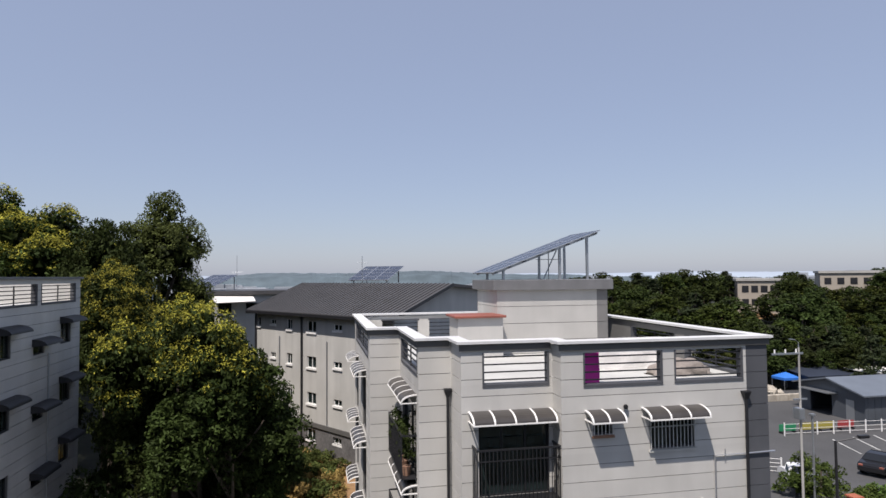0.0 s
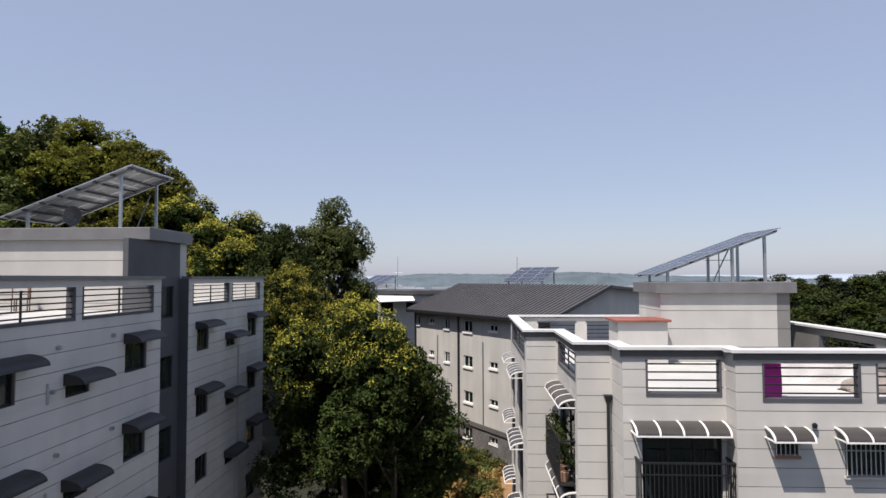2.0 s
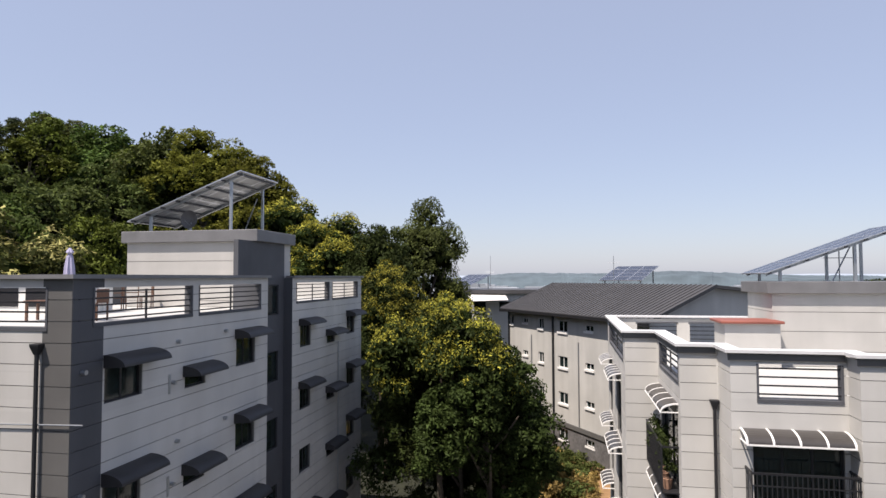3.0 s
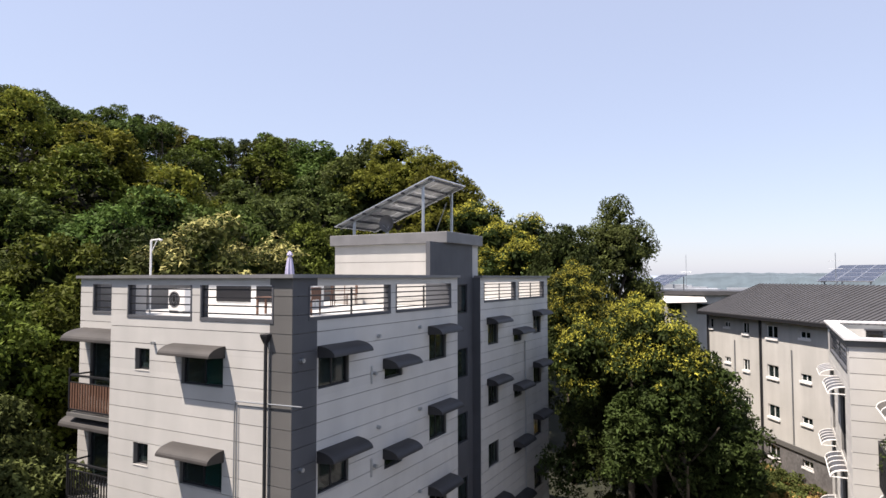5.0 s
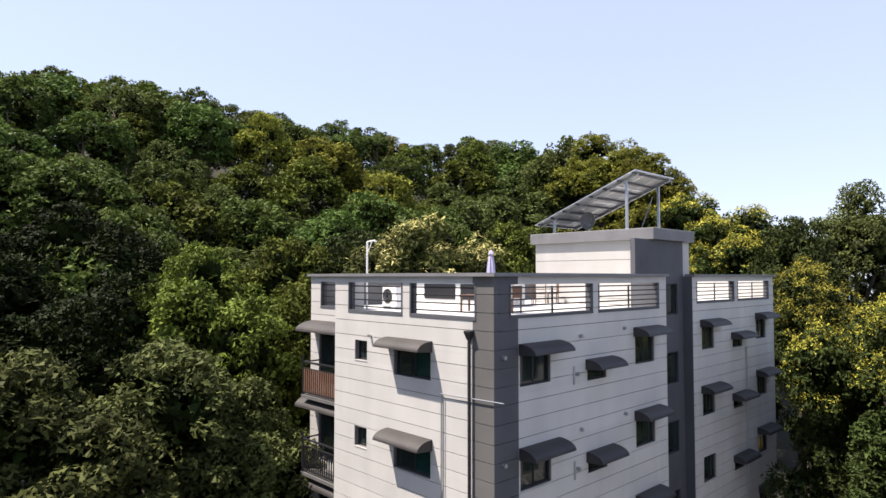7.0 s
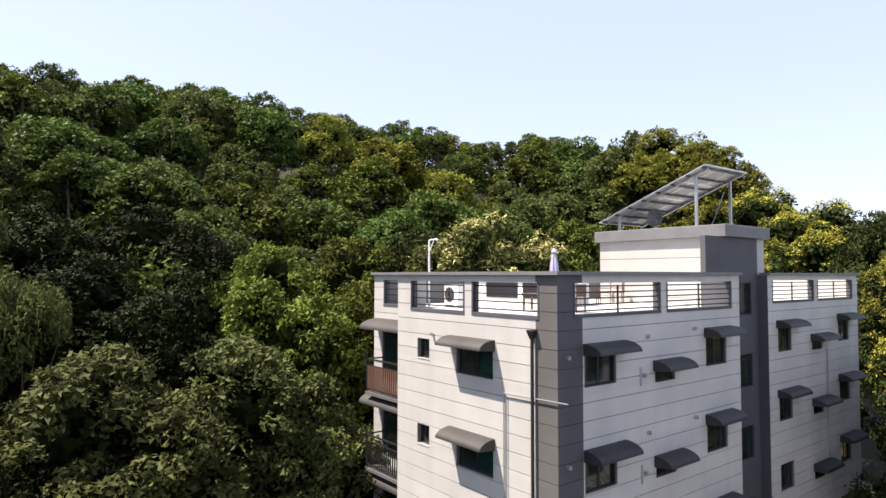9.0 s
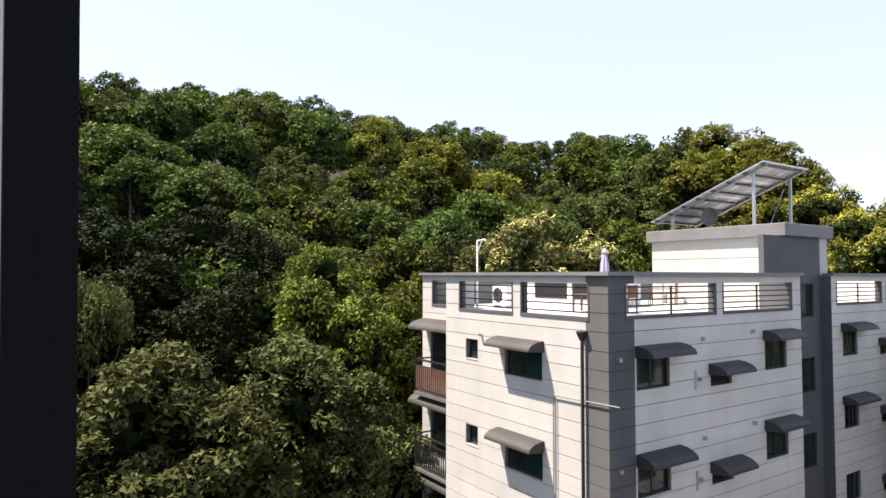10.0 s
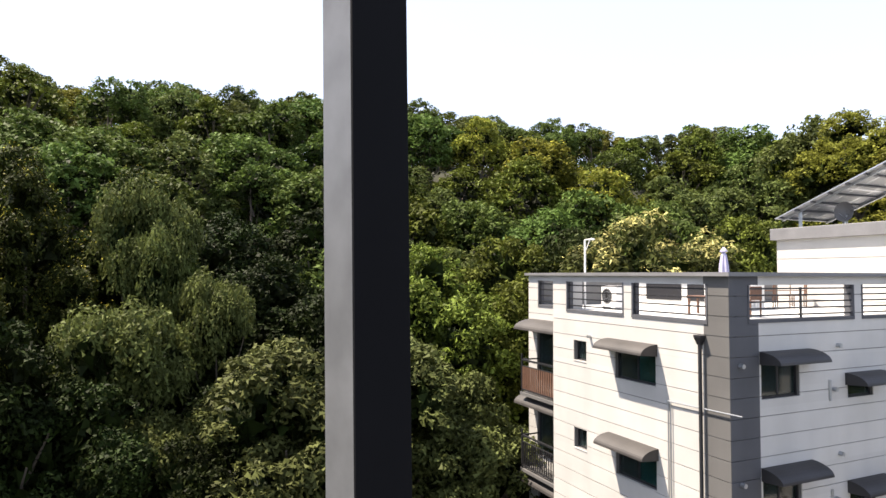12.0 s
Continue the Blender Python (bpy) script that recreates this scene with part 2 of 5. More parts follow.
def window(b, F, u0, u1, z0, z1, panes=2, depth=0.12, frame_mat=None, glass_mats=None, sill=None, name="window"):
    fm = frame_mat or FRAME
    w = 0.05
    bars = [(u0, depth, z0, u0 + w, depth + 0.07, z1), (u1 - w, depth, z0, u1, depth + 0.07, z1), (u0 + w, depth, z0, u1 - w, depth + 0.07, z0 + w), (u0 + w, depth, z1 - w, u1 - w, depth + 0.07, z1)]
    mull = []
    for k in range(1, panes):
        c = u0 + (u1 - u0) * k / panes
        mull.append((c - 0.03, depth + 0.005, z0 + w, c + 0.03, depth + 0.06, z1 - w))
    win = put(name, boxes(bars), fm, b, F)
    for q in mull:
        part("mullion", boxes([q]), fm, win)
    for k in range(panes):
        a, c = u0 + (u1 - u0) * k / panes, u0 + (u1 - u0) * (k + 1) / panes
        gm = (glass_mats or [GLASS])[k % len(glass_mats or [GLASS])]
        part("pane", boxes([(a + 0.03, depth + 0.025 + 0.015 * (k % 2), z0 + 0.04, c - 0.03, depth + 0.033 + 0.015 * (k % 2), z1 - 0.04)]), gm, win)
    if sill:
        put("sill", boxes([(u0 + 0.001, -0.015, z0 - 0.03, u1 - 0.001, depth, z0 - 0.001)]), sill, b, F)
    return win


def awning(b, F, u0, u1, ztop, depth, drop, sheet, rib=None, ribs=0, closed=True, label=""):
    """A bowed window hood: curved sheet, side cheeks or ribs."""
    n = 8
    prof = [(-depth * math.sin(math.pi / 2 * i / n), ztop - drop * (1 - math.cos(math.pi / 2 * i / n))) for i in range(n + 1)]
    v, f = [], []
    for u in (u0, u1):
        for off in (0.0, -0.015):
            v += [(u, y, z + off) for y, z in prof]
    k = n + 1
    for i in range(n):
        f += [(i, i + 1, 2 * k + i + 1, 2 * k + i), (k + i + 1, k + i, 3 * k + i, 3 * k + i + 1), (i + 1, i, k + i, k + i + 1), (2 * k + i, 2 * k + i + 1, 3 * k + i + 1, 3 * k + i)]
    f.append((n, k + n, 3 * k + n, 2 * k + n))
    hood = put("awning", faces_mesh(v, f), sheet, b, F, label)
    if closed:
        for u, s in ((u0, 1), (u1, -1)):
            vv, ff = [], []
            for w in (u, u + 0.012 * s):
                vv += [(w, y, z - 0.012) for y, z in prof] + [(w, 0, ztop - drop - 0.06)]
            m = n + 2
            ff = [tuple(range(m)), tuple(range(m, 2 * m))[::-1]] + [(i, (i + 1) % m, m + (i + 1) % m, m + i) for i in range(m)]
            part("cheek", faces_mesh(vv, ff), sheet, hood)
    if rib:
        for r in range(ribs):
            c = u0 + (u1 - u0) * r / (ribs - 1)
            vv, ff = [], []
            for y, z in prof:
                vv += [(c - 0.025, y - 0.01, z + 0.012), (c + 0.025, y - 0.01, z + 0.012), (c + 0.025, y + 0.01, z - 0.03), (c - 0.025, y + 0.01, z - 0.03)]
            for i in range(n):
                for q in range(4):
                    ff.append((4 * i + q, 4 * i + (q + 1) % 4, 4 * i + 4 + (q + 1) % 4, 4 * i + 4 + q))
            ff += [(0, 3, 2, 1), (4 * n, 4 * n + 1, 4 * n + 2, 4 * n + 3)]
            part("rib", faces_mesh(vv, ff), rib, hood)
        part("front_bar", boxes([(u0 - 0.025, -depth - 0.025, ztop - drop - 0.045, u1 + 0.025, -depth + 0.02, ztop - drop - 0.005)]), rib, hood)
        for u in (u0, u1):
            part("side_bar", boxes([(u - 0.02, -depth, ztop - drop - 0.04, u + 0.02, -0.001, ztop - drop - 0.01)]), rib, hood)
    return hood


def opening_rail(b, F, u0, u1, z0, z1, bars=4, posts=1, trim=True, flush=False):
    """Steel bars across a parapet opening, with its dark edging."""
    rail = put("railing", boxes([(u0 + k * (u1 - u0) / (posts + 1) - 0.025, 0.06, z0, u0 + k * (u1 - u0) / (posts + 1) + 0.025, 0.10, z1 - 0.06) for k in range(1, posts + 1)] or [(u0, 0.06, z0, u0 + 0.03, 0.1, z1)]), IRON, b, F)
    for k in range(bars):
        z = z0 + (z1 - z0) * (k + 0.55) / (bars + 0.1)
        part("bar", boxes([(u0, 0.055, z - 0.02, u1, 0.095, z + 0.02)]), IRON, rail)
    if trim:
        t = 0.05
        put("opening_trim", boxes([(u0 - t, -0.02, z0 - 0.09, u1 + t, 0.24, z0 + 0.001), (u0 - t, -0.015, z0 + 0.001, u0 + 0.004, 0.24, z1), (u1 - 0.004, -0.015, z0 + 0.001, u1 + t, 0.24, z1)]), DARK, b, F)
    return rail


def downspout(b, F, u, z0, z1, mat):
    """Rain hopper and pipe on a wall."""
    p = put("downspout", tube([(u, -0.09, z0), (u, -0.09, z1 - 0.2)], 0.048), mat, b, F)
    v = [(u + a * w, -0.09 + c * w * 0.8, z) for w, z in ((0.05, z1 - 0.25), (0.12, z1 - 0.05), (0.12, z1)) for a, c in ((-1, -1), (1, -1), (1, 1), (-1, 1))]
    f = [(0, 3, 2, 1), (8, 9, 10, 11)] + [(4 * i + q, 4 * i + (q + 1) % 4, 4 * i + 4 + (q + 1) % 4, 4 * i + 4 + q) for i in range(2) for q in range(4)]
    part("hopper", faces_mesh(v, f), mat, p)
    return p


def solar_array(label, x0, x1, y0, y1, zlo, zhi, base, legs, turn=0.0):
    """Tilted rows of modules on steel legs, low at x0 and high at x1."""
    t = thing("solar_array", label, "solar panels", ((x0 + x1) / 2, (y0 + y1) / 2, base), turn)
    cx, cy = (x0 + x1) / 2, (y0 + y1) / 2
    slope = math.atan2(zhi - zlo, x1 - x0)
    L = math.hypot(zhi - zlo, x1 - x0)
    nx, ny = 4, 3
    tilt = pose(0, 0, (zlo + zhi) / 2 - base, 0, -math.degrees(slope), 0)
    W = y1 - y0
    for i in range(nx):
        for j in range(ny):
            a, c = -L / 2 + L * i / nx + 0.01, -L / 2 + L * (i + 1) / nx - 0.01
            d, e = -W / 2 + W * j / ny + 0.01, -W / 2 + W * (j + 1) / ny - 0.01
            m = part("module", boxes([(a, d, 0, c, d + 0.035, 0.04), (a, e - 0.035, 0, c, e, 0.04), (a, d + 0.035, 0, a + 0.035, e - 0.035, 0.04), (c - 0.035, d + 0.035, 0, c, e - 0.035, 0.04)]), ALU, t)
            m.matrix_basis = tilt
            part("cell_sheet", boxes([(a + 0.035, d + 0.035, 0.022, c - 0.035, e - 0.035, 0.034)]), SOLAR, m)
            part("backsheet", boxes([(a + 0.035, d + 0.035, 0.014, c - 0.035, e - 0.035, 0.0215)]), SOLARBACK, m)
            part("cell_line", boxes([(a + 0.035 + (c - a - 0.07) * k / 6 - 0.004, d + 0.036, 0.0342, a + 0.035 + (c - a - 0.07) * k / 6 + 0.004, e - 0.036, 0.0352) for k in range(1, 6)]), ALU, m)
    for yy in (-W / 2 + 0.35, W / 2 - 0.35):
        r = part("rafter", boxes([(-L / 2 + 0.1, yy - 0.04, -0.12, L / 2 - 0.1, yy + 0.04, -0.005)]), STEEL, t)
        r.matrix_basis = tilt
    for k in range(8):
        xx = -L / 2 + 0.2 + (L - 0.4) * k / 7
        r = part("purlin", boxes([(xx - 0.035, -W / 2 + 0.05, -0.07, xx + 0.035, W / 2 - 0.05, -0.002)]), PURLIN, t)
        r.matrix_basis = tilt
    for lx in legs:
        for yy in (-W / 2 + 0.35, W / 2 - 0.35):
            h = zlo - base + (lx + (x1 - x0) / 2) / (x1 - x0) * (zhi - zlo) - 0.1
            part("leg", boxes([(lx - 0.05, yy - 0.05, 0.012, lx + 0.05, yy + 0.05, h)]), STEEL, t)
            part("foot_plate", boxes([(lx - 0.12, yy - 0.12, 0, lx + 0.12, yy + 0.12, 0.012)]), STEEL, t)
    h = zhi - base - 0.2
    part("brace", tube([((x1 - x0) / 2 - 1.6, W / 2 - 0.35, 0.02), ((x1 - x0) / 2 - 0.9, W / 2 - 0.35, h * 0.75)], 0.03, 6), STEEL, t)
    return t


def smooth(a):
    a = min(max(a, 0.0), 1.0)
    return a * a * (3 - 2 * a)


def height(x, y):
    """The lie of the land: a wooded hill to the west, a lower one to the east."""
    toe = 24 - 0.35 * max(y - 24, 0)
    h = 31.5 * smooth((-x - toe) / 70) * (1 - smooth((y - 50) / 115))
    d = math.hypot(x, y)
    h += 6.5 * smooth((x * 0.75 + y * 0.66 - 92) / 60) * smooth((x - 12) / 40) * (1 - smooth((d - 230) / 150))
    h -= 14 * smooth((d - 260) / 400)
    if d > 20:
        h += 0.25 * noise.noise((x * 0.12, y * 0.12, 0)) * smooth((d - 60) / 60 + smooth((-x - toe) / 10))
    return h


def put(name, me, mat, building, F=Matrix.Identity(4), label="", under=None):
    """A part given in a wall's frame or in the world's, under a building or under one of its parts."""
    ob = part(name, me, mat, under or building, label)
    ob.matrix_basis = (building.matrix_basis.inverted() @ F) if under is None else F
    return ob


# ---- ground ----
def ground():
    rings = [0, 6, 12, 18, 24] + [24 + 4 * k for k in range(1, 36)] + [180, 200, 230, 270, 330, 420, 560, 800, 1200, 2000, 3500]
    seg = 120
    v, f = [(0, 0, 0)], []
    for r in rings[1:]:
        for k in range(seg):
            a = 2 * math.pi * k / seg
            x, y = r * math.sin(a), r * math.cos(a)
            v.append((x, y, height(x, y)))
    for k in range(seg):
        f.append((0, 1 + (k + 1) % seg, 1 + k))
    for i in range(len(rings) - 2):
        for k in range(seg):
            a, b = 1 + i * seg + k, 1 + i * seg + (k + 1) % seg
            f.append((a, b, b + seg, a + seg))
    me = faces_mesh(v, f)
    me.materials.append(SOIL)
    for p in me.polygons:
        p.use_smooth = True
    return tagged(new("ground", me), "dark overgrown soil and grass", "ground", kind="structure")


ground()


def slab(name, pts, z0, z1, mat, label, category):
    n = len(pts)
    v = [(x, y, z) for z in (z0, z1) for x, y in pts]
    f = [tuple(range(n))[::-1], tuple(range(n, 2 * n))] + [(i, (i + 1) % n, n + (i + 1) % n, n + i) for i in range(n)]
    me = faces_mesh(v, f)
    me.materials.append(mat)
    return tagged(new(name, me), label, category, kind="structure")


# Mostly hidden slab, added to bounce light onto the west house's shaded wall
BOUNCE = material("bounce_slab_concrete", (0.145, 0.142, 0.135), 0.9, grain=0.15, grain_size=10, stain=0.25, stain_size=0.4)
slab("pavement", [(-10.9, -1), (1.6, -1), (1.6, 36), (-4.5, 36), (-10.9, 27)], -0.2, 0.06, BOUNCE, "worn concrete slab added to bounce light between the houses", "pavement")
slab("road", [(16, 8), (70, 8), (92, 60), (60, 84), (30, 60), (18, 36)], -0.2, 0.05, ASPHALT, "worn grey asphalt parking yard", "road")


LINE = material("worn_white_road_paint", (0.5, 0.5, 0.48), 0.8, grain=0.3, grain_size=5, stain=0.3, stain_size=0.8)
for k in range(7):
    slab("parking_line", [(44.0 + 2.4 * k, 44.2 + 0.5 * k), (44.12 + 2.4 * k, 44.2 + 0.5 * k), (45.5 + 2.4 * k, 48.6 + 0.2 * k), (45.38 + 2.4 * k, 48.6 + 0.2 * k)], 0.03, 0.056, LINE, "worn white parking bay line", "road marking")


# ---- the apartment house beside the wood ----
ST = 2.87


def west_house():
    b = thing("apartment_building", "white panelled four-storey apartment house with charcoal corner strips and roof terrace", "building", (-16, 24, 0))
    x1, xm, xl = -11.25, -18.75, -21.8
    y0, yb, yn, yf, y1 = 12.6, 13.5, 22.25, 26.3, 35.9
    top = E + 0.0
    base = 0.5
    # south front
    F = face(x1, y0, 0, "-y")
    w = x1 - xm
    holes = [(-w + a, E + c, -w + d, E + e) for a, c, d, e in ((0.85, -1.13, 3.65, -0.2), (4.1, -1.13, 6.8, -0.2))]
    wins = []
    for k in range(4):
        wins += [(3.28, -3.08 - ST * k, 5.0, -2.18 - ST * k), (1.2, -2.8 - ST * k, 1.88, -2.14 - ST * k)]
    holes += [(-w + a, E + c, -w + d, E + e) for a, c, d, e in wins]
    panelled(b, F, -w, 0, base, top, holes, [(-w, -0.78, WHITE), (-0.78, 0, GREY)], "white panelled wall with grey corner strip")
    for k, (a, c, d, e) in enumerate(wins):
        big = k % 2 == 0
        window(b, F, -w + a, -w + d, E + c, E + e, 2 if big else 1, 0.13 if big else 0.16, glass_mats=[GLASS, TEAL] if big else None, sill=WHITE)
        if big:
            awning(b, F, -w + a - 0.3, -w + d + 0.08, E + e + 0.27, 0.6, 0.27, HOODB, closed=True, label="sun-bleached brown bowed awning")
    for a, d in ((0.85, 3.65), (4.1, 6.8)):
        opening_rail(b, F, -w + a, -w + d, E - 1.13, E - 0.2, 4, 0)
    downspout(b, F, -0.83, base, E - 1.5, IRON)
    put("conduit", joined([tube([(-2.0, -0.04, base), (-2.0, -0.04, E - 3.38)], 0.018), tube([(-1.9, -0.04, base), (-1.9, -0.04, E - 3.42)], 0.014), tube([(-2.05, -0.06, E - 3.38), (0.4, -0.06, E - 3.32)], 0.018)]), STEEL, b, F, "thin grey conduit pipes")
    put("wall_lamp", tube([(-w + 2.1, -0.12, E - 1.95), (-w + 2.1, 0, E - 1.95)], 0.05), STEEL, b, F)
    # set-back balcony bay
    F = face(xm, yb, 0, "-y")
    wl = xm - xl
    bays = [(-2.45, E - 4.1 - ST * k, -0.3, E - 2.0 - ST * k) for k in range(4)]
    panelled(b, F, -wl, 0, base, top, [(-2.3, E - 1.13, -0.4, E - 0.2)] + bays, [(-wl, 0, WHITE)])
    opening_rail(b, F, -2.3, -0.4, E - 1.13, E - 0.2, 4, 0)
    for k, q in enumerate(bays):
        window(b, F, q[0], q[2], q[1], q[3], 2, 0.1, name="balcony_door")
        awning(b, F, -wl + 0.25, -0.02, E - 1.72 - ST * k, 0.85, 0.36, HOODB, closed=True, label="sun-bleached brown bowed awning")
        zf = E - 4.46 - ST * k
        put("balcony_slab", boxes([(-wl + 0.72, -0.85, zf - 0.12, -0.02, 0, zf)]), GREY, b, F)
        lw = -wl + 0.74
        rail = put("balcony_railing", boxes([(lw, -0.82, zf + 1.2, -0.03, -0.76, zf + 1.26), (lw, -0.82, zf + 0.08, -0.03, -0.76, zf + 0.13), (lw, -0.82, zf, lw + 0.06, -0.76, zf + 1.45), (-0.1, -0.82, zf, -0.04, -0.76, zf + 1.45), (lw, -0.76, zf + 1.2, lw + 0.05, 0, zf + 1.25), (lw, -0.81, zf + 0.98, -0.03, -0.77, zf + 1.01)]), IRON, b, F)
        for i in range(15):
            u = lw + 0.1 + i * 0.143
            part("baluster", boxes([(u, -0.81, zf + 0.13, u + 0.075 if k == 0 else u + 0.03, -0.77, zf + 0.98)]), WOOD if k == 0 else IRON, rail)
    put("wall", boxes([(xm, y0 + 0.03, base, xm + 0.2, yb + 0.2, top)]), WHITE, b)
    # east side, near part
    F = face(x1, 0, 0, "+x")
    ops = [(13.3, E - 1.08, 17.3, E - 0.22), (17.72, E - 1.08, 21.65, E - 0.22)]
    wins = []
    for k in range(4):
        wins += [(13.68, E - 3.08 - ST * k, 15.1, E - 2.1 - ST * k, 2, 13.63, 15.5), (17.0, E - 3.28 - ST * k, 18.1, E - 2.82 - ST * k, 1, 16.9, 18.45), (19.95, E - 3.05 - ST * k, 21.3, E - 1.98 - ST * k, 2, 19.85, 21.6)]
    panelled(b, F, y0 + 0.033, yn, base, top, ops + [q[:4] for q in wins], [(y0 + 0.033, 13.62, DARK), (13.62, yn, PALE)], lo=0.25)
    for q in wins:
        window(b, F, q[0], q[2], q[1], q[3], q[4], 0.1)
        awning(b, F, q[5], q[6], q[3] + 0.22, 0.6, 0.27, HOOD, closed=True, label="dark bowed awning with closed cheeks")
    for q in ops:
        opening_rail(b, F, q[0], q[2], q[1], q[3], 5, 1)
    for k in range(4):
        for u, dz in ((16.6, -1.85), (19.2, -1.75), (16.4, -3.0), (12.95, -2.2)):
            put("vent_cap", tube([(u, -0.12, E + dz - ST * k), (u, 0.01, E + dz - ST * k)], 0.06), STEEL, b, F)
        put("wire", tube([(16.25, -0.02, E - 3.3 - ST * k), (16.25, -0.02, E - 2.75 - ST * k)], 0.035, 6), STEEL, b, F)
    # recessed stair bay
    xb = -12.5
    F = face(xb, 0, 0, "+x")
    wins = [(24.6, E - 1.6 - ST * k, 25.75, E - 0.3 - ST * k) for k in range(5)]
    put("wall", boxes([(a, 0, c, d, 0.2, e) for a, c, d, e in cut(yn, yf, base, E + 1.5, wins)]), DARK, b, F, "charcoal stair bay wall")
    for q in wins:
        window(b, F, q[0], q[2], q[1], q[3], 1, 0.06)
    put("wall", boxes([(xb, yf - 0.02, base, -12.1, yf + 0.2, top), (xb, yn - 0.2, base, x1 - 0.23, yn + 0.002, top)]), DARK, b)
    # east side, far part
    F = face(-12.1, 0, 0, "+x")
    ops = [(26.75, E - 1.08, 30.7, E - 0.22), (31.2, E - 1.08, 35.2, E - 0.22)]
    wins = []
    for k in range(4):
        wins += [(27.15, E - 3.2 - ST * k, 28.4, E - 2.1 - ST * k, 2, 27.0, 28.95), (30.45, E - 3.35 - ST * k, 31.6, E - 2.85 - ST * k, 1, 30.3, 32.15), (33.4, E - 3.15 - ST * k, 34.7, E - 2.05 - ST * k, 2, 33.3, 35.2)]
    panelled(b, F, yf, y1, base, top, ops + [q[:4] for q in wins], [(yf, y1, PALE)])
    for i, q in enumerate(wins):
        window(b, F, q[0], q[2], q[1], q[3], q[4], 0.1)
        if i != 6:
            awning(b, F, q[5], q[6], q[3] + 0.22, 0.6, 0.27, HOOD, closed=True, label="dark bowed awning with closed cheeks")
    for q in ops:
        opening_rail(b, F, q[0], q[2], q[1], q[3], 5, 1)
    put("conduit", tube([(32.0, -0.04, base), (32.0, -0.04, E - 3.4)], 0.035), STEEL, b, F)
    # closing walls, slabs, coping
    put("wall", boxes([(xl, y1 - 0.22, base, -12.1 - 0.03, y1, top)]), PALE, b)
    F = face(xl, 0, 0, "-x")
    panelled(b, F, -y1, -yb - 0.03, base, top, [], [(-y1, -yb - 0.03, PALE)])
    put("roof_terrace", boxes([(xl + 0.22, yb + 0.22, E - 1.45, xm + 0.2, y1 - 0.22, E - 1.2), (xm + 0.2, y0 + 0.22, E - 1.45, x1 - 0.22, yn - 0.2, E - 1.2), (xm + 0.2, yn - 0.2, E - 1.45, -12.7, y1 - 0.22, E - 1.2), (-12.7, yf + 0.2, E - 1.45, -12.32, y1 - 0.22, E - 1.2)]), TERRACE, b, label="pale coated roof terrace floor")
    put("floor_slab", boxes([(xl + 0.3, yb + 0.3, E - 4.2 - ST * k, -12.8, y1 - 0.3, E - 4.05 - ST * k) for k in range(3)]), CONCRETE, b)
    # Dark inner sheets added behind the windows so that the rooms read as unlit
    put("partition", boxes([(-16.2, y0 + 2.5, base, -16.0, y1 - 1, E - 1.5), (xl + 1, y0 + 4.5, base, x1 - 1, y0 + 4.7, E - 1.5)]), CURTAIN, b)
    o = 0.12
    put("coping", boxes([(xm - 0.1, y0 - o, top, x1 + o, y0 + 0.3, top + 0.1), (xl - o, yb - o, top, xm - 0.1, yb + 0.3, top + 0.1), (x1 - 0.3, y0 + 0.3, top, x1 + o, yn + 0.05, top + 0.1),
                         (-12.4, yf - 0.05, top, -12.1 + o, y1 + o, top + 0.1), (xl - o, yb + 0.3, top, xl + 0.3, y1 + o, top + 0.1), (xl + 0.3, y1 - 0.3, top, -12.4, y1 + o, top + 0.1)]), CAPM, b, label="grey metal coping")
    # stair penthouse
    px0, px1, py0, py1 = -18.4, xb, 23.6, 26.9
    F = face(px1, py0, 0, "-y")
    pw = px1 - px0
    panelled(b, F, -pw, 0, E - 1.2, E + 1.52, [], [(-pw, -0.75, WHITE), (-0.75, 0, MIDGREY)], row=0.82)
    put("wall", boxes([(px0, py0 + 0.04, E - 1.2, px0 + 0.2, py1, E + 1.52), (px0 + 0.2, py1 - 0.2, E - 1.2, px1 - 0.2, py1, E + 1.52), (px1 - 0.2, yf, E - 1.2, px1, py1, E + 1.52)]), WHITE, b)
    put("penthouse_roof", bevelled([(px0 - 0.18, py0 - 0.18, E + 1.5, px1 + 0.18, py1 + 0.18, E + 1.98)], 0.015, 1), CAPM, b, label="thick grey penthouse roof slab")
    return b


west_house()


